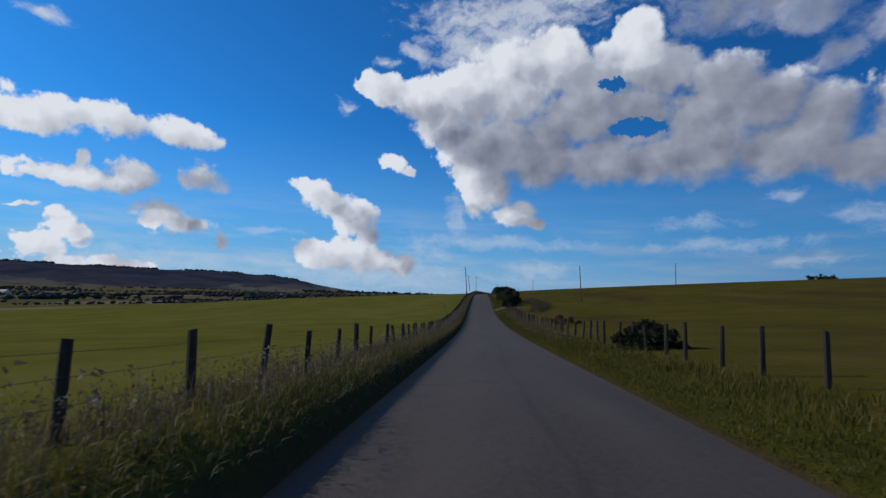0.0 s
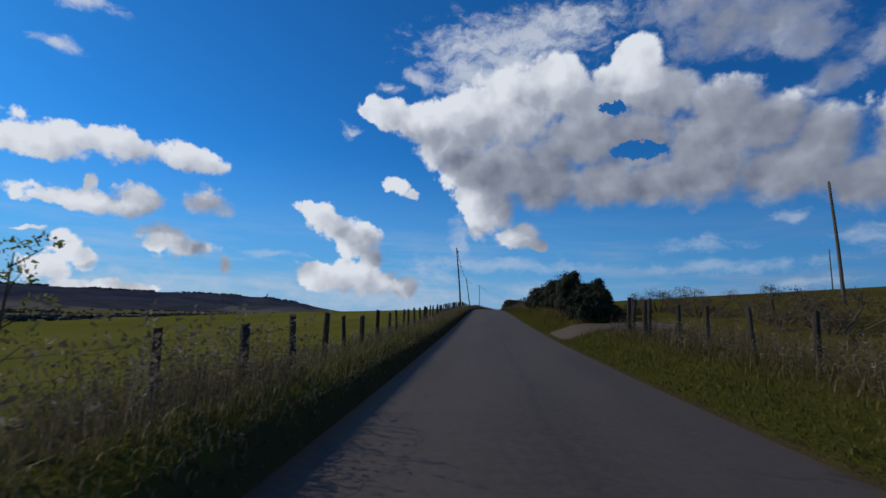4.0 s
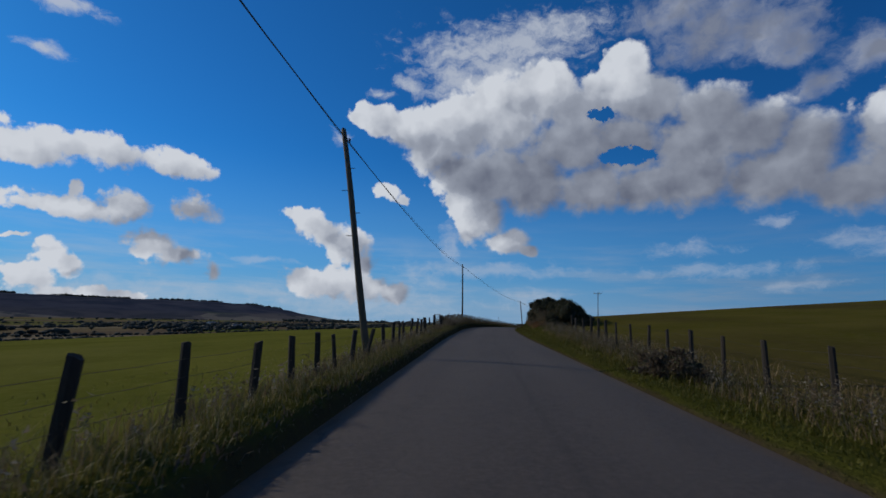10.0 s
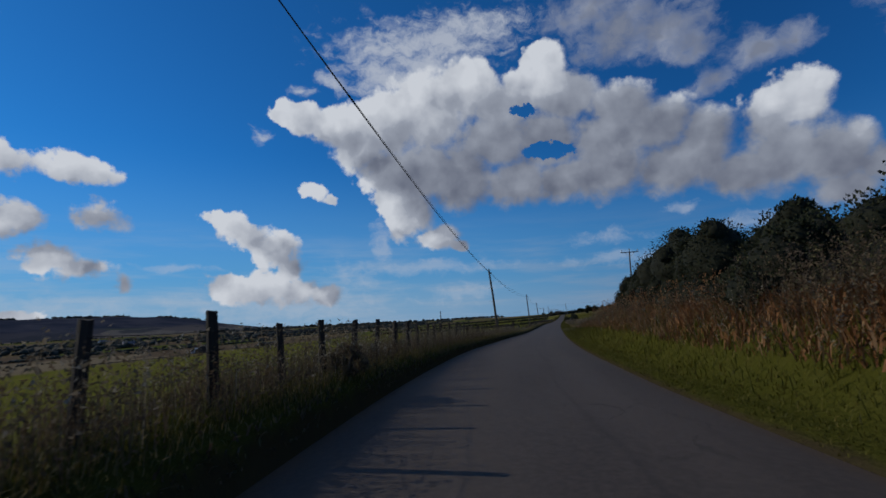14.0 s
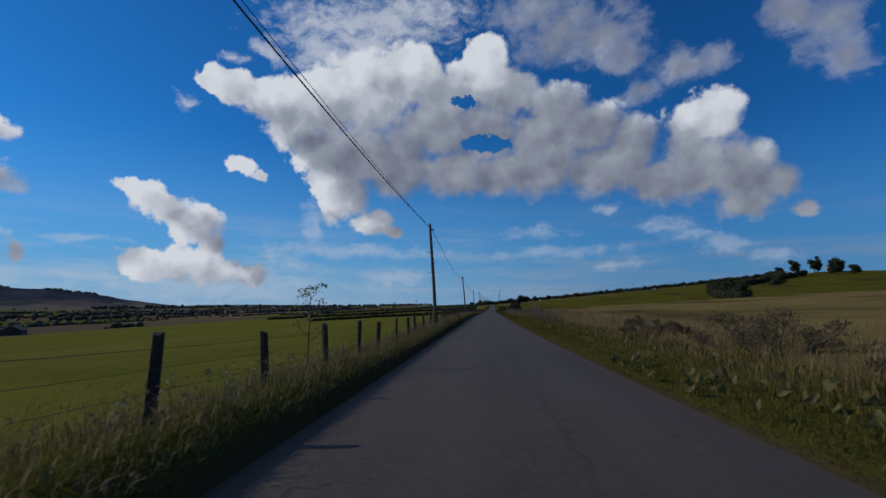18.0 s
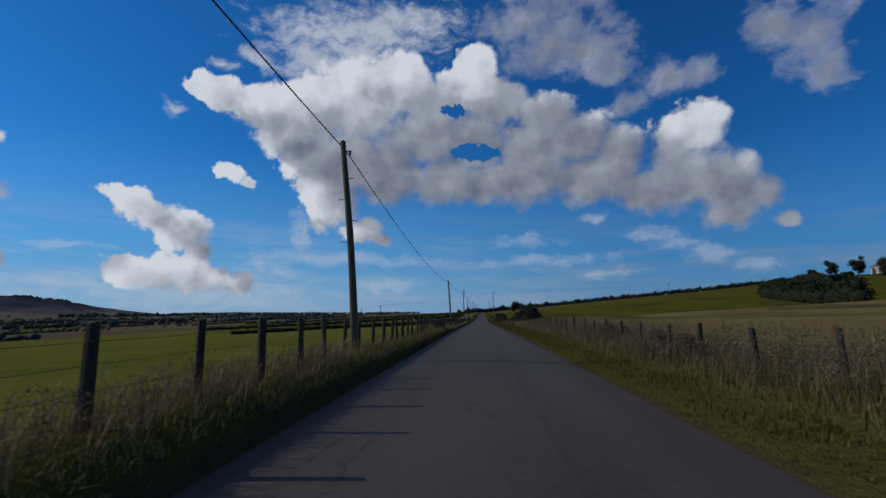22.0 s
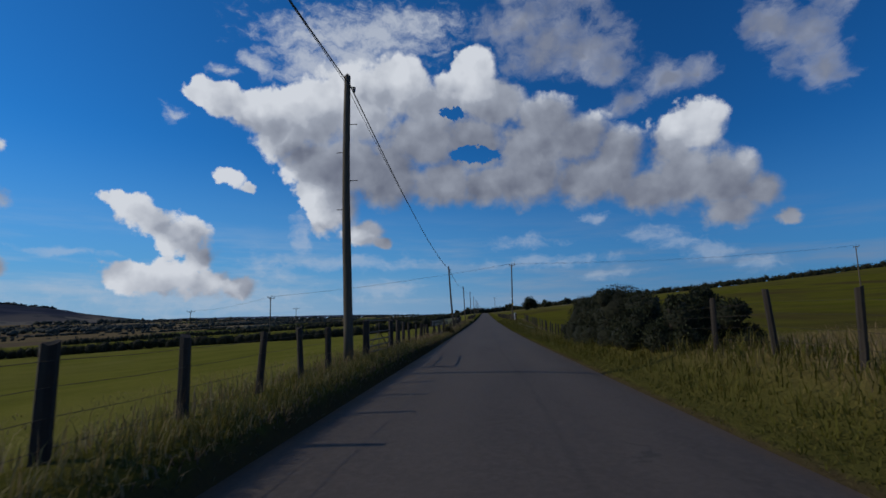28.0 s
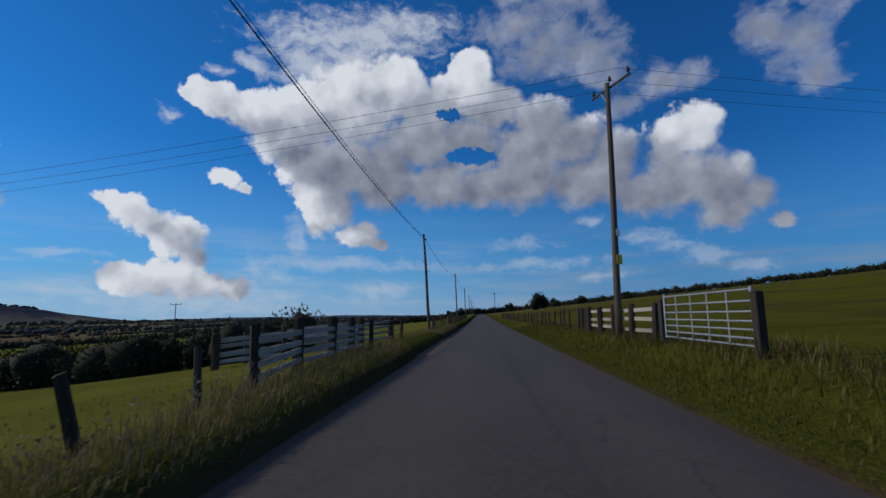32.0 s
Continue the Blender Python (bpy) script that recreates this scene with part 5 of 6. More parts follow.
def rail_fence(points, heights, label, mat=PALE_WOOD, post_h=1.3, spacing=2.2):
    """Boards nailed to posts."""
    a = spot(*points[0])
    ob = thing("rail_fence", a, 0, label, "fence", "stock pen fences")
    for (s0, d0), (s1, d1) in zip(points, points[1:]):
        p, q = spot(s0, d0), spot(s1, d1)
        n = max(1, round((q - p).length / spacing))
        for k in range(n):
            u, v = p.lerp(q, k / n) - a, p.lerp(q, (k + 1) / n) - a
            po = new("post", POST_MESHES[k % 7])
            po.parent = ob
            po.matrix_basis = Matrix.Translation(u) @ pose(0, 0, 0, lean_rng.gauss(0, 2), lean_rng.gauss(0, 2), 30 * k) @ Matrix.Diagonal((1.9, 1.9, post_h / 1.2, 1))
            flat = math.atan2(v.y - u.y, v.x - u.x)
            for h in heights:
                bm = bmesh.new()
                ln = (v - u).length + 0.1
                box(bm, (0, -0.018, -0.06), (ln, 0.018, 0.06), 0.004)
                rail = part("rail", bm, mat, ob)
                rail.matrix_basis = Matrix.Translation(u + Vector((0, 0, h + lean_rng.uniform(-0.02, 0.02)))) @ Matrix.Rotation(flat, 4, "Z") @ Matrix.Rotation(-math.atan2(v.z - u.z, math.hypot(v.x - u.x, v.y - u.y)) + radians(lean_rng.gauss(0, 0.6)), 4, "Y") @ Matrix.Translation((-0.05, -0.09, 0))
        end = new("post", POST_MESHES[3])
        end.parent = ob
        end.matrix_basis = Matrix.Translation(q - a) @ Matrix.Diagonal((2.0, 2.0, post_h / 1.15, 1))
    return ob


rail_fence(((535.9, -4.7), (538.5, -4.9), (540.8, -4.8), (544.0, -5.1), (545.7, -5.2)), (0.22, 0.44, 0.66, 0.9), "silvered plank rails of a sheep pen on dark posts")
rail_fence(((544.0, -5.1), (543.0, -9.5), (550.0, -9.8), (551.0, -5.0)), (0.25, 0.5, 0.75, 1.0), "silvered plank rails of an inner sheep pen")
rail_fence(((541.8, 4.55), (550.5, 4.6)), (0.3, 0.62, 0.95), "pale plank rails between a gate and a field fence", post_h=1.25)
rail_fence(((551.2, 4.6), (553.2, 4.7)), (0.3, 0.62, 0.95), "short white-painted hurdle beside the field fence", WHITE, 1.25, 1.0)

# a straining post with two struts in the verge fence
brace = thing("strainer_post", spot(291.3, -3.75), heading(291.3), "stout straining post with two slanting wooden struts", "post")
bar_part("shaft", (0, 0, -0.1), (0, 0, 1.25), 0.11, POST_WOOD, brace)
bar_part("strut", (-0.02, -0.1, 0.85), (-1.2, -1.25, 0.0), 0.06, POST_WOOD, brace)
bar_part("strut", (-0.02, -0.1, 0.6), (-0.9, -1.5, 0.0), 0.06, POST_WOOD, brace)
stake = thing("field_stake", spot(264.5, -6.6), 0, "thin dark stake leaning in the field edge", "post")
bar_part("shaft", (0, 0, -0.1), (-0.05, 0.02, 2.3), 0.03, POST_WOOD, stake, 6)

# collapsed rails in the field edge
wreck = thing("collapsed_hurdle", spot(344, 4.6), heading(344) + 90, "collapsed grey timber hurdle and rails leaning in dry grass", "fence")
for k, (x, y, z, u, v, w) in enumerate(((-4, 0, 0.1, -3.2, 0.2, 1.25), (-3.2, 0.2, 1.2, -1.2, 0.1, 1.35), (-1.2, 0.1, 0, -1.2, 0.1, 1.5), (-2.6, -0.1, 0, -1.4, 0.2, 1.3), (-0.2, 0, 0, 0.5, 0.1, 1.3), (0.6, 0, 1.2, 3.2, 0.2, 0.5), (1.4, 0.1, 0, 1.2, 0.1, 1.4), (2.4, 0, 0, 3.0, 0.1, 1.4), (3.2, 0.1, 0.2, 5.0, 0, 1.35), (4.4, 0, 0, 4.0, 0.1, 1.3))):
    bar_part("timber", (x, y, z), (u, v, w * 0.88), 0.036, GREY_WOOD, wreck, 6)

# ---- bushes ----
gorse = "dark green gorse bush"
bush("gorse_bush", 20.5, 6.4, (3.8, 2.0, 1.2), 1, GORSE, gorse + " beside the field fence", leaves=2600)
bush("gorse_bush", 52, 9.0, (5, 2.4, 0.9), 2, WEED, "low scrubby thicket in the rising field", leaves=5000, leaf=0.07, core=WEED)
for k, (s, d, w, dp, h) in enumerate(((92.0, 5.6, 4.0, 2.4, 1.7), (96.5, 6.0, 4.5, 3.0, 2.2), (101.5, 6.6, 5.5, 3.4, 3.0), (107, 6.2, 5.0, 3.0, 2.6), (111.5, 5.4, 3.6, 2.8, 2.3), (114.0, 5.0, 2.4, 2.0, 1.9))):
    bush("gorse_bush", s, d, (w, dp, h), 10 + k, GORSE, gorse + " on the roadside bank", leaves=6500, leaf=0.085, group="bank gorse")
bush("thorn_bush", 157, 4.9, (3.0, 1.6, 0.9), 20, WEED, "brown withered scrub against the field fence", leaves=5000, leaf=0.055, core=WEED)
bush("thorn_bush", 177, 4.2, (2.2, 1.4, 0.8), 21, WEED, "brown withered scrub against the field fence", leaves=4500, leaf=0.055, core=WEED)
for k in range(1, 18):
    s = 202.5 + 4.1 * k
    h = float(np.interp(s, (202, 210, 222, 250, 260, 266, 273), (2.3, 2.4, 2.7, 3.2, 3.3, 2.5, 1.5)))
    bush("gorse_bush", s, float(np.interp(s, (202, 215, 235, 260, 273), (6.3, 6.3, 6.4, 7.0, 7.6))) + 0.4 * math.sin(k * 2.3), (6.2, 3.6, h * (1 + 0.08 * math.sin(k * 1.7))), 30 + k, BRAMBLE if k in (0, 1, 2, 4, 5, 7) else GORSE, "tall dark green gorse crowding the top of the bank", leaves=17000, leaf=0.06, group="bank gorse", mass=6)
bush("gorse_bush", 280, 6.5, (2.4, 1.6, 0.9), 48, BRAMBLE, "low russet bramble at the foot of the bank", leaves=1500)
for k, (s, d, w, dp, h) in enumerate(((434.5, 7.4, 4.5, 3.0, 2.3), (438.5, 7.3, 5.0, 3.4, 2.9), (442.5, 7.2, 5.0, 3.4, 3.3), (446.5, 7.4, 4.5, 3.0, 2.6), (451, 7.0, 3.6, 2.6, 1.9), (456, 7.0, 3.6, 2.6, 2.0))):
    bush("gorse_bush", s, d, (w, dp, h), 50 + k, GORSE, gorse + " rising out of dry bracken", leaves=7000, leaf=0.085, group="field gorse")
for k, (s, d, w, dp, h) in enumerate(((474.8, 4.7, 3.2, 2.2, 1.6), (478.3, 4.9, 4.0, 2.6, 2.1), (482.2, 5.0, 4.0, 2.8, 2.5), (485.6, 4.9, 3.4, 2.6, 2.6))):
    bush("gorse_bush", s, d, (w, dp, h), 60 + k, GORSE, "dense dark gorse close beside the road", leaves=19000, leaf=0.048, group="roadside gorse")
bush("gorse_bush", 400.1, -3.7, (0.95, 0.75, 0.86), 70, WEED, "dark withered gorse growing through the fence", leaves=4500, leaf=0.055)
bush("bramble_bush", 499.8, -3.3, (1.15, 0.9, 0.62), 71, BRAMBLE, "dark bramble clump at the fence foot", leaves=5000, leaf=0.04, core=BRAMBLE)
for k, (s, w, h) in enumerate(((36.2, 1.6, 0.55), (61, 1.4, 0.5), (120.2, 1.0, 0.5), (206, 1.4, 0.5), (223.5, 1.6, 0.6), (239, 1.6, 0.55), (343, 1.2, 0.5), (516, 1.2, 0.5))):
    bush("weed_clump", s, -3.35 - 0.15 * (k % 3), (w, 0.8, h), 80 + k, WEED if k % 3 else BRAMBLE, "withered brown dock and thistle clump along the fence", "weeds", 2600, 0.04, 0.25, group="verge weeds", mass=4, core=WEED)


def sapling(s, d, h, seed, label):
    rng = np.random.default_rng(seed)
    ob = thing("sapling", spot(s, d), 0, label, "tree")
    bm = bmesh.new()
    tube(bm, (0, 0, -0.05), (0.05, 0.02, h), 0.022, 0.006, 6)
    ends = []
    for k in range(9):
        z = h * (0.35 + 0.07 * k)
        a = k * 2.4
        e = (0.3 * math.cos(a), 0.3 * math.sin(a), z + 0.22)
        tube(bm, (0.03, 0.01, z), e, 0.009, 0.004, 4)
        ends.append((*e, 0.13))
    part("trunk", bm, BARK, ob)
    v, f = spray(rng, ends + [(0.05, 0, h, 0.13)], 320, 0.05, 0.3)
    part("crown", mesh_of("crown", v, f, BROADLEAF), BROADLEAF, ob)


sapling(294.5, -4.9, 1.3, 3, "thin leafy sapling behind the verge fence")
sapling(307.2, -4.5, 1.75, 4, "thin leafy sapling behind the verge fence")
sapling(70.2, -5.2, 1.7, 5, "spindly sapling with small leaves beyond the fence")

# broad pale leaves spilling over the verge
rng = np.random.default_rng(9)
patch = thing("butterbur_patch", spot(302, 3.2), 0, "patch of broad yellow-green butterbur leaves in the verge", "plant")
org = patch.matrix_world.translation
for k in range(75):
    s, d = rng.uniform(296, 309), rng.uniform(2.4, 3.9)
    c = spot(s, d) - org
    up = 0.12 + 0.2 * rng.uniform() * (0.5 + 0.5 * (d - 2.6) / 1.7)
    r = rng.uniform(0.05, 0.11)
    tilt = Euler((rng.uniform(-0.7, 0.7), rng.uniform(-0.7, 0.7), rng.uniform(0, 6.3))).to_matrix()
    bm = bmesh.new()
    mid = bm.verts.new(c + Vector((0, 0, up)))
    rim = [bm.verts.new(c + Vector((0, 0, up)) + tilt @ Vector((math.cos(a) * r * (0.65 if j == 0 else 1), math.sin(a) * r, 0.06 * math.cos(a * 2)))) for j, a in enumerate(np.arange(9) / 9 * math.tau)]
    for j in range(9):
        bm.faces.new((mid, rim[j], rim[(j + 1) % 9]))
    tube(bm, c, c + Vector((0, 0, up)), 0.008, 0.006, 3)
    part("leaf", bm, BROADLEAF, patch)

for k, (s, d) in enumerate(((402.5, 3.3), (404.2, 3.6), (507, 3.9), (511.5, 3.6), (21.5, 3.2), (61, 3.4), (45, -2.9), (66, -2.9))):
    ob = thing("white_flowers", spot(s, d), 0, "small cluster of white umbel flowers in the verge", "flowers", "verge flowers")
    r2 = np.random.default_rng(200 + k)
    heads_at = [(r2.uniform(-0.5, 0.5), r2.uniform(-0.4, 0.4), r2.uniform(0.4, 0.7), 0.05) for _ in range(8)]
    v, f = spray(r2, heads_at, 150, 0.022, 0.4)
    part("blooms", mesh_of("blooms", v, f, BLOSSOM), BLOSSOM, ob)
    bm = bmesh.new()
    for x, y, z, _ in heads_at:
        tube(bm, (x * 0.5, y * 0.5, 0), (x, y, z), 0.006, 0.004, 3)
    part("stalk_cluster", bm, LUSH_BLADES, ob)

# ---- hedges, trees and buildings further off ----


def hedge(points, h, w, label, seed, leaves_per_m=60, leaf=0.3, sub=1):
    rng = np.random.default_rng(seed)
    at = spot(*points[0])
    ob = thing("hedge", at, 0, label, "hedge", "field hedges")
    balls = []
    for (s0, d0), (s1, d1) in zip(points, points[1:]):
        n = max(2, int(math.hypot(s1 - s0, d1 - d0) / (w * 0.55)))
        for k in range(n):
            u = k / n
            r = w * rng.uniform(0.4, 0.62)
            c = spot(s0 + (s1 - s0) * u + rng.uniform(-0.3, 0.3), d0 + (d1 - d0) * u + rng.uniform(-0.3, 0.3)) - at
            balls.append((c.x, c.y, c.z + max(h * rng.uniform(0.75, 1.05) - r, r * 0.3), r))
            if h > 1.2 * w:
                balls.append((c.x, c.y, c.z + r * 0.5, r))
    # near-black balls fill the hedge, painted as the shade inside it
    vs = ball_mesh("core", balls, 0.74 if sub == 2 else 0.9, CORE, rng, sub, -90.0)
    part("inner_shade", vs, CORE, ob)
    b = np.array(balls)
    count = int(len(balls) * leaves_per_m)
    pick = rng.integers(0, len(b), count)
    way = rng.normal(size=(count, 3))
    way /= np.linalg.norm(way, axis=1)[:, None]
    c = b[pick, :3] + way * b[pick, 3:4] * rng.uniform(0.68, 1.12, (count, 1))
    aim = way + rng.normal(size=(count, 3)) * 0.5
    side = np.cross(aim, rng.normal(size=(count, 3)))
    side /= np.linalg.norm(side, axis=1)[:, None]
    v = np.stack([c - side * leaf * 0.4, c + side * leaf * 0.4, c + aim * leaf * 0.8], 1).reshape(-1, 3)
    part("foliage", mesh_of("foliage", v, np.arange(count * 3).reshape(-1, 3), TREE_LEAF), TREE_LEAF, ob)
    return ob


hedge(((548, -8.5), (546.5, -18), (545, -55), (543, -95)), 2.0, 2.4, "low dark overgrown hedge across the pasture", 1, 700, 0.13, 2)
hedge(((700, -14), (690, -60), (660, -170)), 2.4, 3.0, "low dark field hedge", 2, 40, 0.5)
hedge(((900, -10), (1000, -150), (1050, -330)), 2.5, 4, "dark field hedge with small trees", 3, 40, 0.7)
hedge(((610, 190), (700, 255), (742, 265)), 4.5, 5, "tall dark hedge on the skyline", 4, 50, 0.9)
hedge(((742, 265), (820, 150), (900, 70), (960, 12)), 4.5, 5, "tall dark hedge on the skyline", 5, 50, 0.9)
hedge(((486, 98), (520, 106), (570, 126), (625, 175), (672, 258)), 5.0, 5, "tall dark hedgerow climbing the hay field", 7, 60, 0.6)
hedge(((880, -20), (950, 30)), 5, 6, "dark trees closing the end of the road", 6, 50, 0.9)


def tree(s, d, h, w, seed, label, leaves=1500, leaf=0.35, group="field trees"):
    """Trunk and limbs with a ragged crown of leaf clumps."""
    rng = np.random.default_rng(seed)
    ob = thing("tree", spot(s, d, -0.2), rng.uniform(0, 360), label, "tree", group)
    bm = bmesh.new()
    tube(bm, (0, 0, 0), (0.1, 0, h * 0.45), 0.035 * h, 0.02 * h, 7, 0.1, seed)
    balls = []
    for k in range(9):
        a, u = k * 2.4, rng.uniform(0.1, 1)
        e = Vector((math.cos(a) * w * 0.36 * rng.uniform(0.3, 1), math.sin(a) * w * 0.36 * rng.uniform(0.3, 1), h * (0.12 + 0.68 * u)))
        tube(bm, (0.1, 0, h * 0.28), e, 0.012 * h, 0.004 * h, 5, 0.1, k)
        balls.append((e.x, e.y, e.z, w * rng.uniform(0.18, 0.28)))
    part("trunk", bm, BARK, ob)
    v, f = spray(rng, balls, leaves, leaf, 0.4)
    part("crown", mesh_of("crown", v, f, TREE_LEAF), TREE_LEAF, ob)
    # near-black balls painted as shade within the crown
    part("inner_shade", ball_mesh("inner_shade", balls, 0.78, CORE, rng, 1), CORE, ob)
    return ob


tree(752, 27, 7.5, 10, 1, "broad dark roadside tree near the end of the road")
tree(800, 33, 5.5, 8, 2, "rounded dark tree beside the far road")
for k, (s, d, h, w) in enumerate(((668, 283, 14, 11), (676, 290, 12, 10), (689, 278, 15, 9), (697, 286, 12, 11), (655, 270, 8, 9), (640, 275, 8, 8), (712, 276, 13, 10), (728, 270, 7, 8), (630, 300, 6, 6), (600, 320, 9, 7), (820, 60, 5, 7), (845, 48, 5, 8), (870, 40, 6, 8), (835, 95, 5, 7), (900, 22, 6, 7), (960, -18, 7, 8), (985, -30, 6, 7), (490, 101, 9, 9), (501, 104, 8, 8), (516, 107, 7, 8), (534, 113, 7, 8), (552, 121, 7, 8), (576, 132, 7, 9), (600, 155, 7, 9))):
    tree(s, d, h, w, 20 + k, "dark wind-shaped tree along the skyline", 900, 0.55)


def building(name, s, d, turn, size, roof_h, wall_mat, roof_mat, label, windows=(), chimneys=0, door=False):
    """A plain gabled building with walls, roof slopes, windows and chimneys."""
    w, dp, h = size
    ob = thing(name, spot(s, d, -0.3), heading(s) + turn, label, "building")
    for sign in (-1, 1):
        bm = bmesh.new()
        box(bm, (-w / 2, sign * dp / 2 - 0.2, 0), (w / 2, sign * dp / 2 + 0.2, h))
        part("wall", bm, wall_mat, ob)
        bm = bmesh.new()
        x0, x1 = sign * w / 2 - 0.2, sign * w / 2 + 0.2
        a = [bm.verts.new((x0, y, z)) for y, z in ((-dp / 2, 0), (dp / 2, 0), (dp / 2, h), (0, h + roof_h), (-dp / 2, h))]
        c = [bm.verts.new((x1, y, z)) for y, z in ((-dp / 2, 0), (dp / 2, 0), (dp / 2, h), (0, h + roof_h), (-dp / 2, h))]
        bm.faces.new(a[::-1])
        bm.faces.new(c)
        for k in range(5):
            bm.faces.new((a[k], a[(k + 1) % 5], c[(k + 1) % 5], c[k]))
        part("gable_wall", bm, wall_mat, ob)
        bm = bmesh.new()
        top = [(-w / 2 - 0.4, 0, h + roof_h + 0.06), (w / 2 + 0.4, 0, h + roof_h + 0.06), (w / 2 + 0.4, sign * (dp / 2 + 0.4), h - 0.1), (-w / 2 - 0.4, sign * (dp / 2 + 0.4), h - 0.1)]
        u = [bm.verts.new(p) for p in top] + [bm.verts.new((p[0], p[1], p[2] + 0.18)) for p in top]
        for f in ((0, 1, 2, 3), (7, 6, 5, 4), (0, 4, 5, 1), (1, 5, 6, 2), (2, 6, 7, 3), (3, 7, 4, 0)):
            bm.faces.new([u[k] for k in f])
        bmesh.ops.recalc_face_normals(bm, faces=bm.faces)
        part("roof", bm, roof_mat, ob)
    for x, z in windows:
        bm = bmesh.new()
        box(bm, (x - 0.5, -dp / 2 - 0.26, z), (x + 0.5, -dp / 2 - 0.21, z + 1.3))
        win = part("window", bm, GLASS, ob)
        bm = bmesh.new()
        box(bm, (x - 0.58, -dp / 2 - 0.3, z - 0.12), (x + 0.58, -dp / 2 - 0.2, z - 0.01))
        part("sill", bm, WHITE, win)
    if door:
        bm = bmesh.new()
        box(bm, (-1.6, -dp / 2 - 0.27, 0), (1.6, -dp / 2 - 0.21, h * 0.8))
        part("door", bm, DARK_BOARD, ob)
    for k in range(chimneys):
        bm = bmesh.new()
        x = (w / 2 - 0.6) * (1 if k else -1)
        box(bm, (x - 0.4, -0.4, h + roof_h - 0.5), (x + 0.4, 0.4, h + roof_h + 1.2))
        part("chimney", bm, wall_mat, ob)
    return ob


building("farmhouse", 684, 292, 70, (14, 7, 5), 3, STONE, SLATE, "whitewashed farmhouse with a slate roof among skyline trees", ((-4, 0.9), (0, 0.9), (4, 0.9), (-4, 3.1), (4, 3.1)), 2)
building("field_barn", 560, -252, 130, (16, 9, 3.4), 2.6, DARK_BOARD, DARK_BOARD, "dark timber field barn down in the pasture", (), 0, True)
building("lean_to_shed", 566, -262, 130, (8, 6, 3), 1.6, TIN, TIN, "small pale corrugated iron shed beside a barn", (), 0)
building("roadside_house", 1010, -9, 0, (9, 7, 3.2), 2.6, STONE, SLATE, "small pale house at the far end of the road", ((-2.5, 0.9), (2.5, 0.9)), 2)
building("valley_cottage", 900, -620, 60, (14, 8, 4), 3, STONE, SLATE, "small whitewashed cottage among valley woods", ((-3, 0.9), (3, 0.9)), 2)
building("valley_cottage", 520, -760, 20, (16, 9, 4), 3, STONE, SLATE, "small whitewashed cottage among valley woods", ((-3, 0.9), (3, 0.9)), 2)
building("hill_farm", 1150, -900, 90, (18, 9, 5), 3, STONE, SLATE, "pale farm steading on the far valley side", ((-3, 0.9), (3, 0.9)), 1)


def far_wood(name, patches, seed, label, size, polar=False):
    """Many rounded crowns standing close, far off; patches by s and d, or by bearing, reach and height."""
    rng = np.random.default_rng(seed)
    base = bmesh.new()
    bmesh.ops.create_icosphere(base, subdivisions=1, radius=1)
    ball = np.array([v.co[:] for v in base.verts])
    tri = np.array([[v.index for v in f.verts] for f in base.faces])
    base.free()
    vs, fs, n = [], [], 0
    for s, d, ls, ld, count in patches:
        for _ in range(count):
            a, b = s + rng.normal() * ls, d + rng.normal() * ld
            x, y = (60 + b * math.sin(radians(a)), 220 + b * math.cos(radians(a))) if polar else place(a, b)
            z = polar * math.tan(radians(float(np.interp(a, RIDGE_AZ, RIDGE_EL)))) * 3500 - 5 if polar else float(land(a, b)[1])
            h = size * rng.uniform(0.45, 1.25) * min(1.0, 0.45 + abs(d) / 1100)
            k = 1 + 0.3 * rng.normal(size=(len(ball), 1))
            v = ball * k * (h * 0.8, h * 0.8, h * 0.5) + (float(x), float(y), z + h * 0.5)
            vs.append(v)
            fs.append(tri + n)
            n += len(v)
    ob = new(name, mesh_of(name, np.vstack(vs), np.vstack(fs), FAR_LEAF))
    return tagged(ob, label, "trees", kind="stuff")


belt_rng = random.Random(12)
belts = []
for line, length, per in ((-520, 45, 26), (-640, 60, 34), (-780, 80, 46), (-960, 110, 56), (-1200, 140, 60), (-1600, 190, 60)):
    s = -150.0
    while s < 2600:
        s += length * belt_rng.uniform(2.0, 5.0)
        belts.append((s, line * belt_rng.uniform(0.92, 1.1), length * belt_rng.uniform(0.5, 1.3), belt_rng.choice((1, 2, 3, 6)) * abs(line) / 600, int(1.6 * per * belt_rng.uniform(0.5, 1.5))))
far_wood("valley_woods", belts + [(640, -255, 8, 2, 9), (1500, -260, 12, 6, 12), (1560, -170, 30, 10, 24), (1000, -250, 25, 8, 40)], 3, "dark belts of woodland across the valley", 5.6)
scrub = []
for line, length, per in ((-390, 80, 90), (-470, 90, 90), (-700, 120, 90), (-1000, 160, 90)):
    s = -120.0
    while s < 1600:
        s += length * belt_rng.uniform(2.0, 4.5)
        scrub.append((s, line * belt_rng.uniform(0.94, 1.06), length * belt_rng.uniform(0.5, 1.0), 1.2, int(1.8 * per * belt_rng.uniform(0.5, 1.2))))
far_wood("valley_scrub", scrub, 5, "low dark hedges and scrub between the valley fields", 2.9)
far_wood("crest_woods", [(2300 + 130 * k, -1500 + 75 * k, 60, 30, 22) for k in range(14)], 4, "dark woods along the far valley crest", 12)

far_wood("ridge_plantation", [(-46 + 1.7 * k + 0.6 * math.sin(k * 5.0), 3480, 0.5, 25, 26) for k in range(17) if k % 5 != 3], 6, "dark plantation blocks along the crest of the ridge", 15, True)

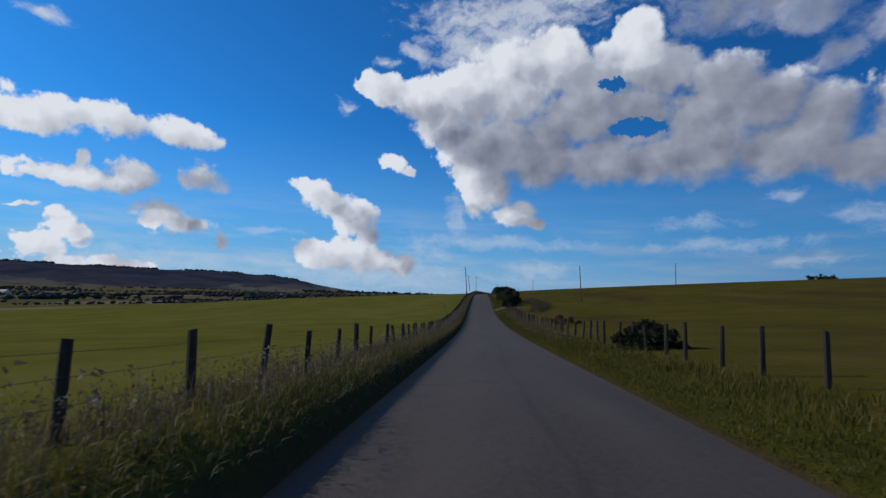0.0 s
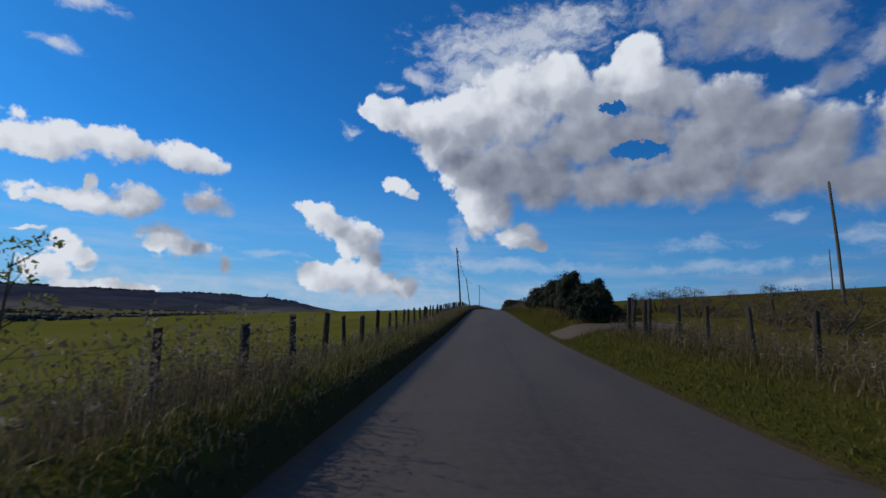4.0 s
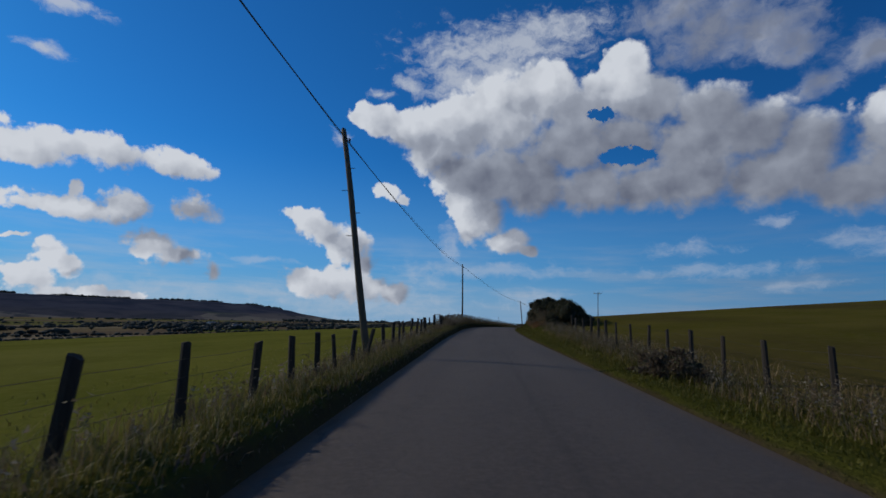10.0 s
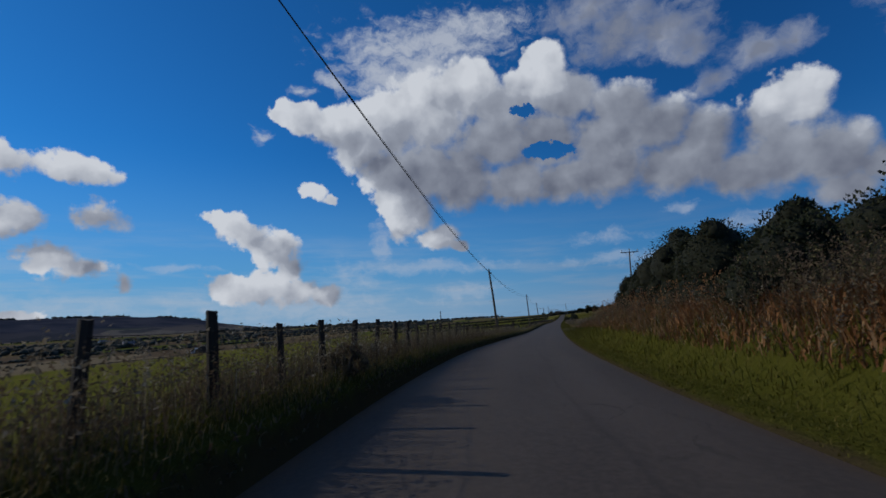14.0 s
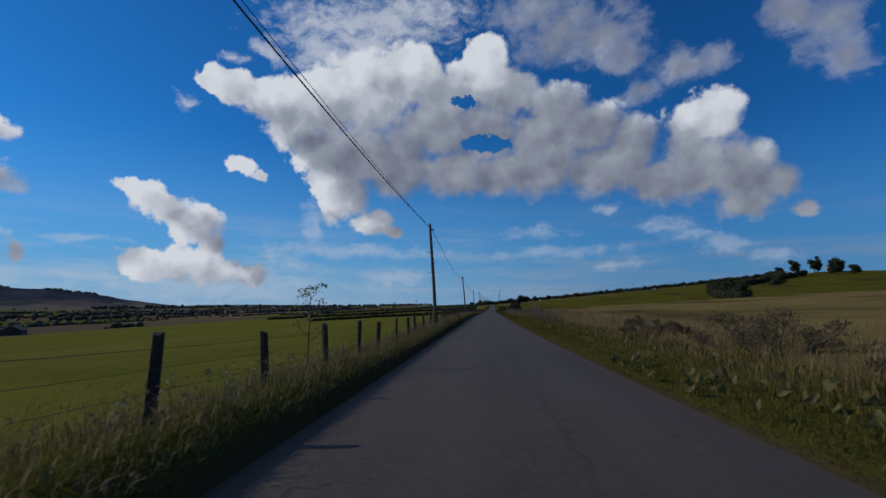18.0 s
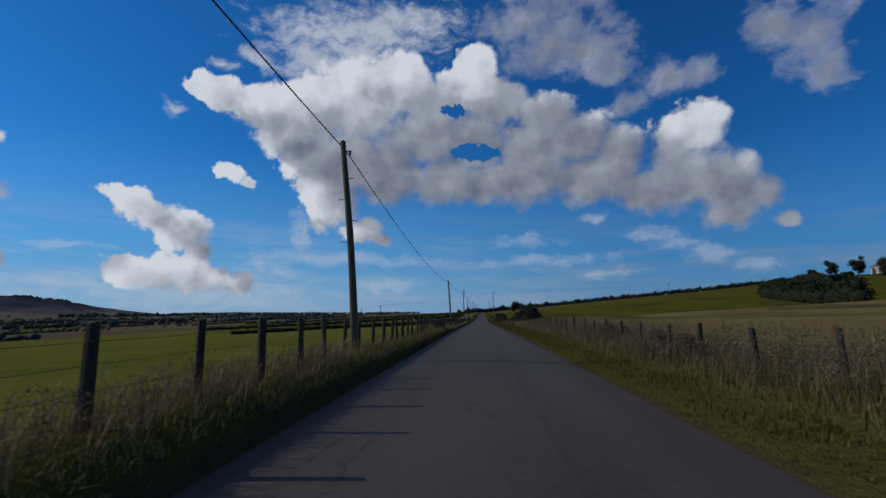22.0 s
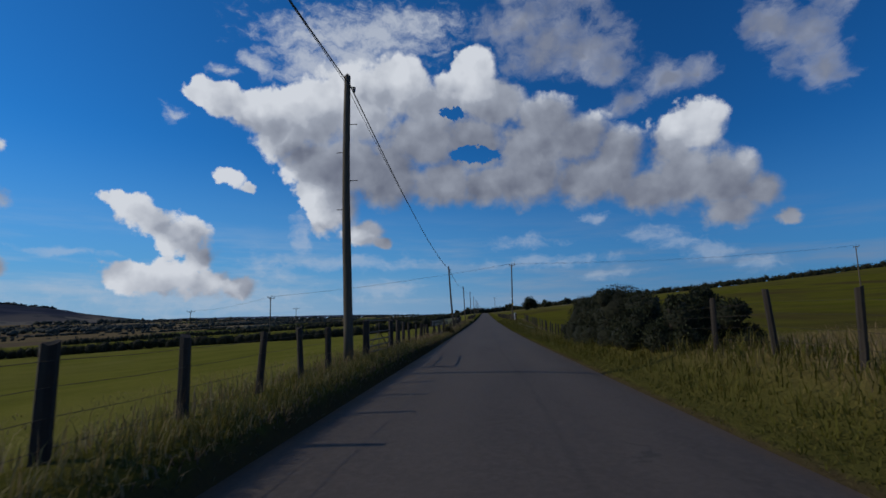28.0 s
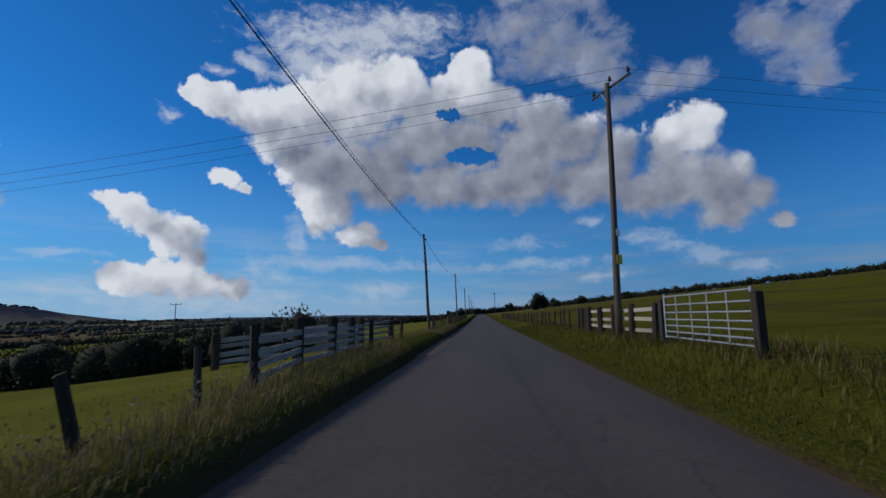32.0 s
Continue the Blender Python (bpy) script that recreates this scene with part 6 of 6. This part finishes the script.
# ---- grass: the verges, then taller stands ----
for k in range(12):
    a, b = -4 + 48 * k, 44 + 48 * k
    sward("verge_grass", a, b, -2.44, -4.7, 300, (0.12, 0.30), (0.007, 0.016), GREEN_BLADES, "ragged green verge grass with dry stems", 300 + k, (0.15, 0.8))
    sward("verge_grass", a, b, -2.42, -2.95, 230, (0.08, 0.24), (0.007, 0.016), GREEN_BLADES, "thick grass hanging over the road edge", 500 + k, (0.3, 1.0))
    sward("verge_grass", a, b, 2.34, 5.4, 360, (0.07, 0.36), (0.010, 0.022), LUSH_BLADES, "lush yellow-green verge grass", 330 + k, (0.3, 1.0))
    sward("verge_grass", a, b, 2.32, 3.5, 210, (0.05, 0.13), (0.008, 0.018), LUSH_BLADES, "short thick green grass along the road edge", 520 + k, (0.3, 1.0))
    sward("verge_grass", a, b, -2.5, -4.5, 70, (0.28, 0.6), (0.004, 0.008), STRAW_BLADES, "thin dry seed stems standing in the verge", 360 + k)
    sward("verge_thatch", a, b, -2.27, -2.5, 55, (0.05, 0.14), (0.012, 0.03), WEED, "dead brown thatch along the cut road edge", 340 + k, (0.5, 1.2))
    sward("pasture_grass", a, b, -4.4, -9.5, 70, (0.10, 0.07), (0.012, 0.022), GREEN_BLADES, "short grazed pasture grass inside the fence", 390 + k)
for k, (a, b, d0, d1, n, h0, h1) in enumerate(((30, 60, 3.6, 7, 130, 0.3, 0.5), (60, 86, 3.8, 8, 130, 0.35, 0.6), (112, 150, 3.6, 6.4, 200, 0.4, 0.6), (150, 200, 3.6, 6.5, 160, 0.3, 0.5), (286, 345, 4.0, 8.5, 240, 0.35, 0.65), (345, 412, 3.7, 8, 400, 0.45, 0.85), (412, 455, 3.9, 12, 520, 0.6, 1.0), (375, 412, 6, 14, 220, 0.5, 0.8), (300, 375, 5, 13, 110, 0.25, 0.45), (455, 475, 4.5, 12, 160, 0.3, 0.6), (455, 475, 3.8, 8, 120, 0.25, 0.45), (488, 545, 3.9, 6, 90, 0.25, 0.45), (338, 374, -2.7, -4.2, 190, 0.4, 0.65), (484, 490, -2.9, -4, 120, 0.4, 0.6), (508, 530, -2.9, -4, 110, 0.35, 0.55))):
    sward("dry_grass", a, b, d0, d1, n, (h0, h1), (0.006, 0.014), STRAW_BLADES, "tall pale dry grass along the fence", 420 + k, (0.3, 1.0))
for k, (a, b, d0, d1, n) in enumerate(((206, 245, 3.6, 6.0, 620), (245, 287, 3.7, 6.6, 620), (425, 455, 4.8, 8.5, 90), (86, 112, 3.8, 6, 40))):
    sward("bracken", a, b, d0, d1, n, (0.35, 0.85), (0.016, 0.045), BRACKEN, "rust-brown dying bracken on the bank", 450 + k, (0.5, 1.1))
for k, (a, b, n, h0, h1) in enumerate(((-4, 33, 150, 0.25, 0.6), (33, 46, 420, 0.35, 0.75), (46, 53, 300, 0.35, 0.7), (53, 72, 520, 0.4, 0.9), (70, 110, 70, 0.2, 0.5), (110, 154, 60, 0.2, 0.45), (154, 166, 160, 0.3, 0.6), (166, 203, 90, 0.25, 0.5), (203, 232, 520, 0.4, 0.95), (232, 262, 520, 0.4, 0.9), (262, 290, 330, 0.35, 0.75), (290, 338, 70, 0.25, 0.5), (338, 372, 110, 0.3, 0.6), (372, 430, 40, 0.2, 0.45), (495, 536, 70, 0.3, 0.55))):
    herbs("seeding_weeds", a, b, -2.7, -4.4, n * 0.12, (h0 * 0.9, h1), SEED_HEAD, "pale seed heads and thistles among the weeds", 570 + k)
    herbs("withered_weeds", a, b, -2.65, -4.4, n * 0.3, (h0 * 0.5, h1 * 0.85), WEED, "withered brown docks and weeds crowding the fence", 600 + k, (0.016, 0.04), 8, 0.1)
    sward("withered_weeds", a, b, -2.75, -4.3, n * 0.4, (h0 * 0.8, h1 * 0.75), (0.004, 0.010), WEED, "tall withered brown weeds crowding the fence", 470 + k, (0.2, 0.7))
for k, (a, b, d0, d1, n, h0, h1) in enumerate(((36, 84, 4.0, 6.0, 70, 0.3, 0.75), (112, 165, 3.9, 5.2, 60, 0.3, 0.8), (165, 202, 3.9, 5.2, 60, 0.3, 0.7), (332, 352, 4.0, 5.2, 110, 0.4, 0.9), (352, 412, 4.0, 6.4, 120, 0.4, 0.95), (206, 288, 3.6, 6.2, 70, 0.4, 0.9))):
    herbs("withered_weeds", a, b, d0, d1, n, (h0, h1), WEED, "withered brown docks and weeds along the field fence", 700 + k, (0.016, 0.042), 10, 0.1)
    herbs("seeding_weeds", a, b, d0, d1, n * 0.3, (h0, h1), SEED_HEAD, "pale seed heads and thistles along the field fence", 720 + k)
for k, (a, b, n) in enumerate(((84, 150, 70), (206, 300, 80), (330, 412, 25), (455, 500, 120), (500, 545, 60))):
    sward("verge_grass", a, b, 2.9, 5.2, n, (0.3, 0.62), (0.010, 0.022), LUSH_BLADES, "tall rank grass against the field fence", 740 + k, (0.3, 1.0))
for k, (s, d, w, dp, h) in enumerate(((303, 6.2, 3.4, 2.0, 0.9), (309.5, 6.8, 4.2, 2.4, 1.2), (317, 6.4, 3.0, 1.8, 0.8), (137, 6.3, 4.0, 2.2, 0.9), (147, 5.6, 3.2, 1.8, 0.8), (163, 5.6, 3.4, 1.8, 0.9), (384, 5.4, 2.6, 1.6, 0.9), (377, 5.2, 2.2, 1.4, 0.8), (76, 8.6, 4.2, 2.2, 1.1), (81, 9.8, 4.6, 2.6, 1.4), (85.5, 11.0, 5.0, 2.8, 1.5), (91, 10.4, 5.0, 2.8, 1.6), (97, 10.5, 5.0, 3.0, 1.6), (354, 5.4, 2.0, 1.4, 0.9), (362, 5.6, 1.8, 1.3, 1.0), (368, 5.3, 1.6, 1.2, 1.0))):
    bush("weed_thicket", s, d, (w, dp, h), 800 + k, WEED, "brown withered weed thicket in the rough field edge", "weeds", 4500, 0.05, 0.25, group="field edge weeds", core=WEED)
herbs("bank_weeds", 204, 242, 4.0, 5.9, 130, (0.6, 1.4), WEED, "tall withered brown weeds standing up the bank", 760, (0.02, 0.055), 13, 0.15)
herbs("bank_weeds", 242, 270, 4.4, 6.2, 60, (0.6, 1.2), BRACKEN, "tall rust-brown bracken standing up the bank", 761, (0.025, 0.06), 13, 0.15)
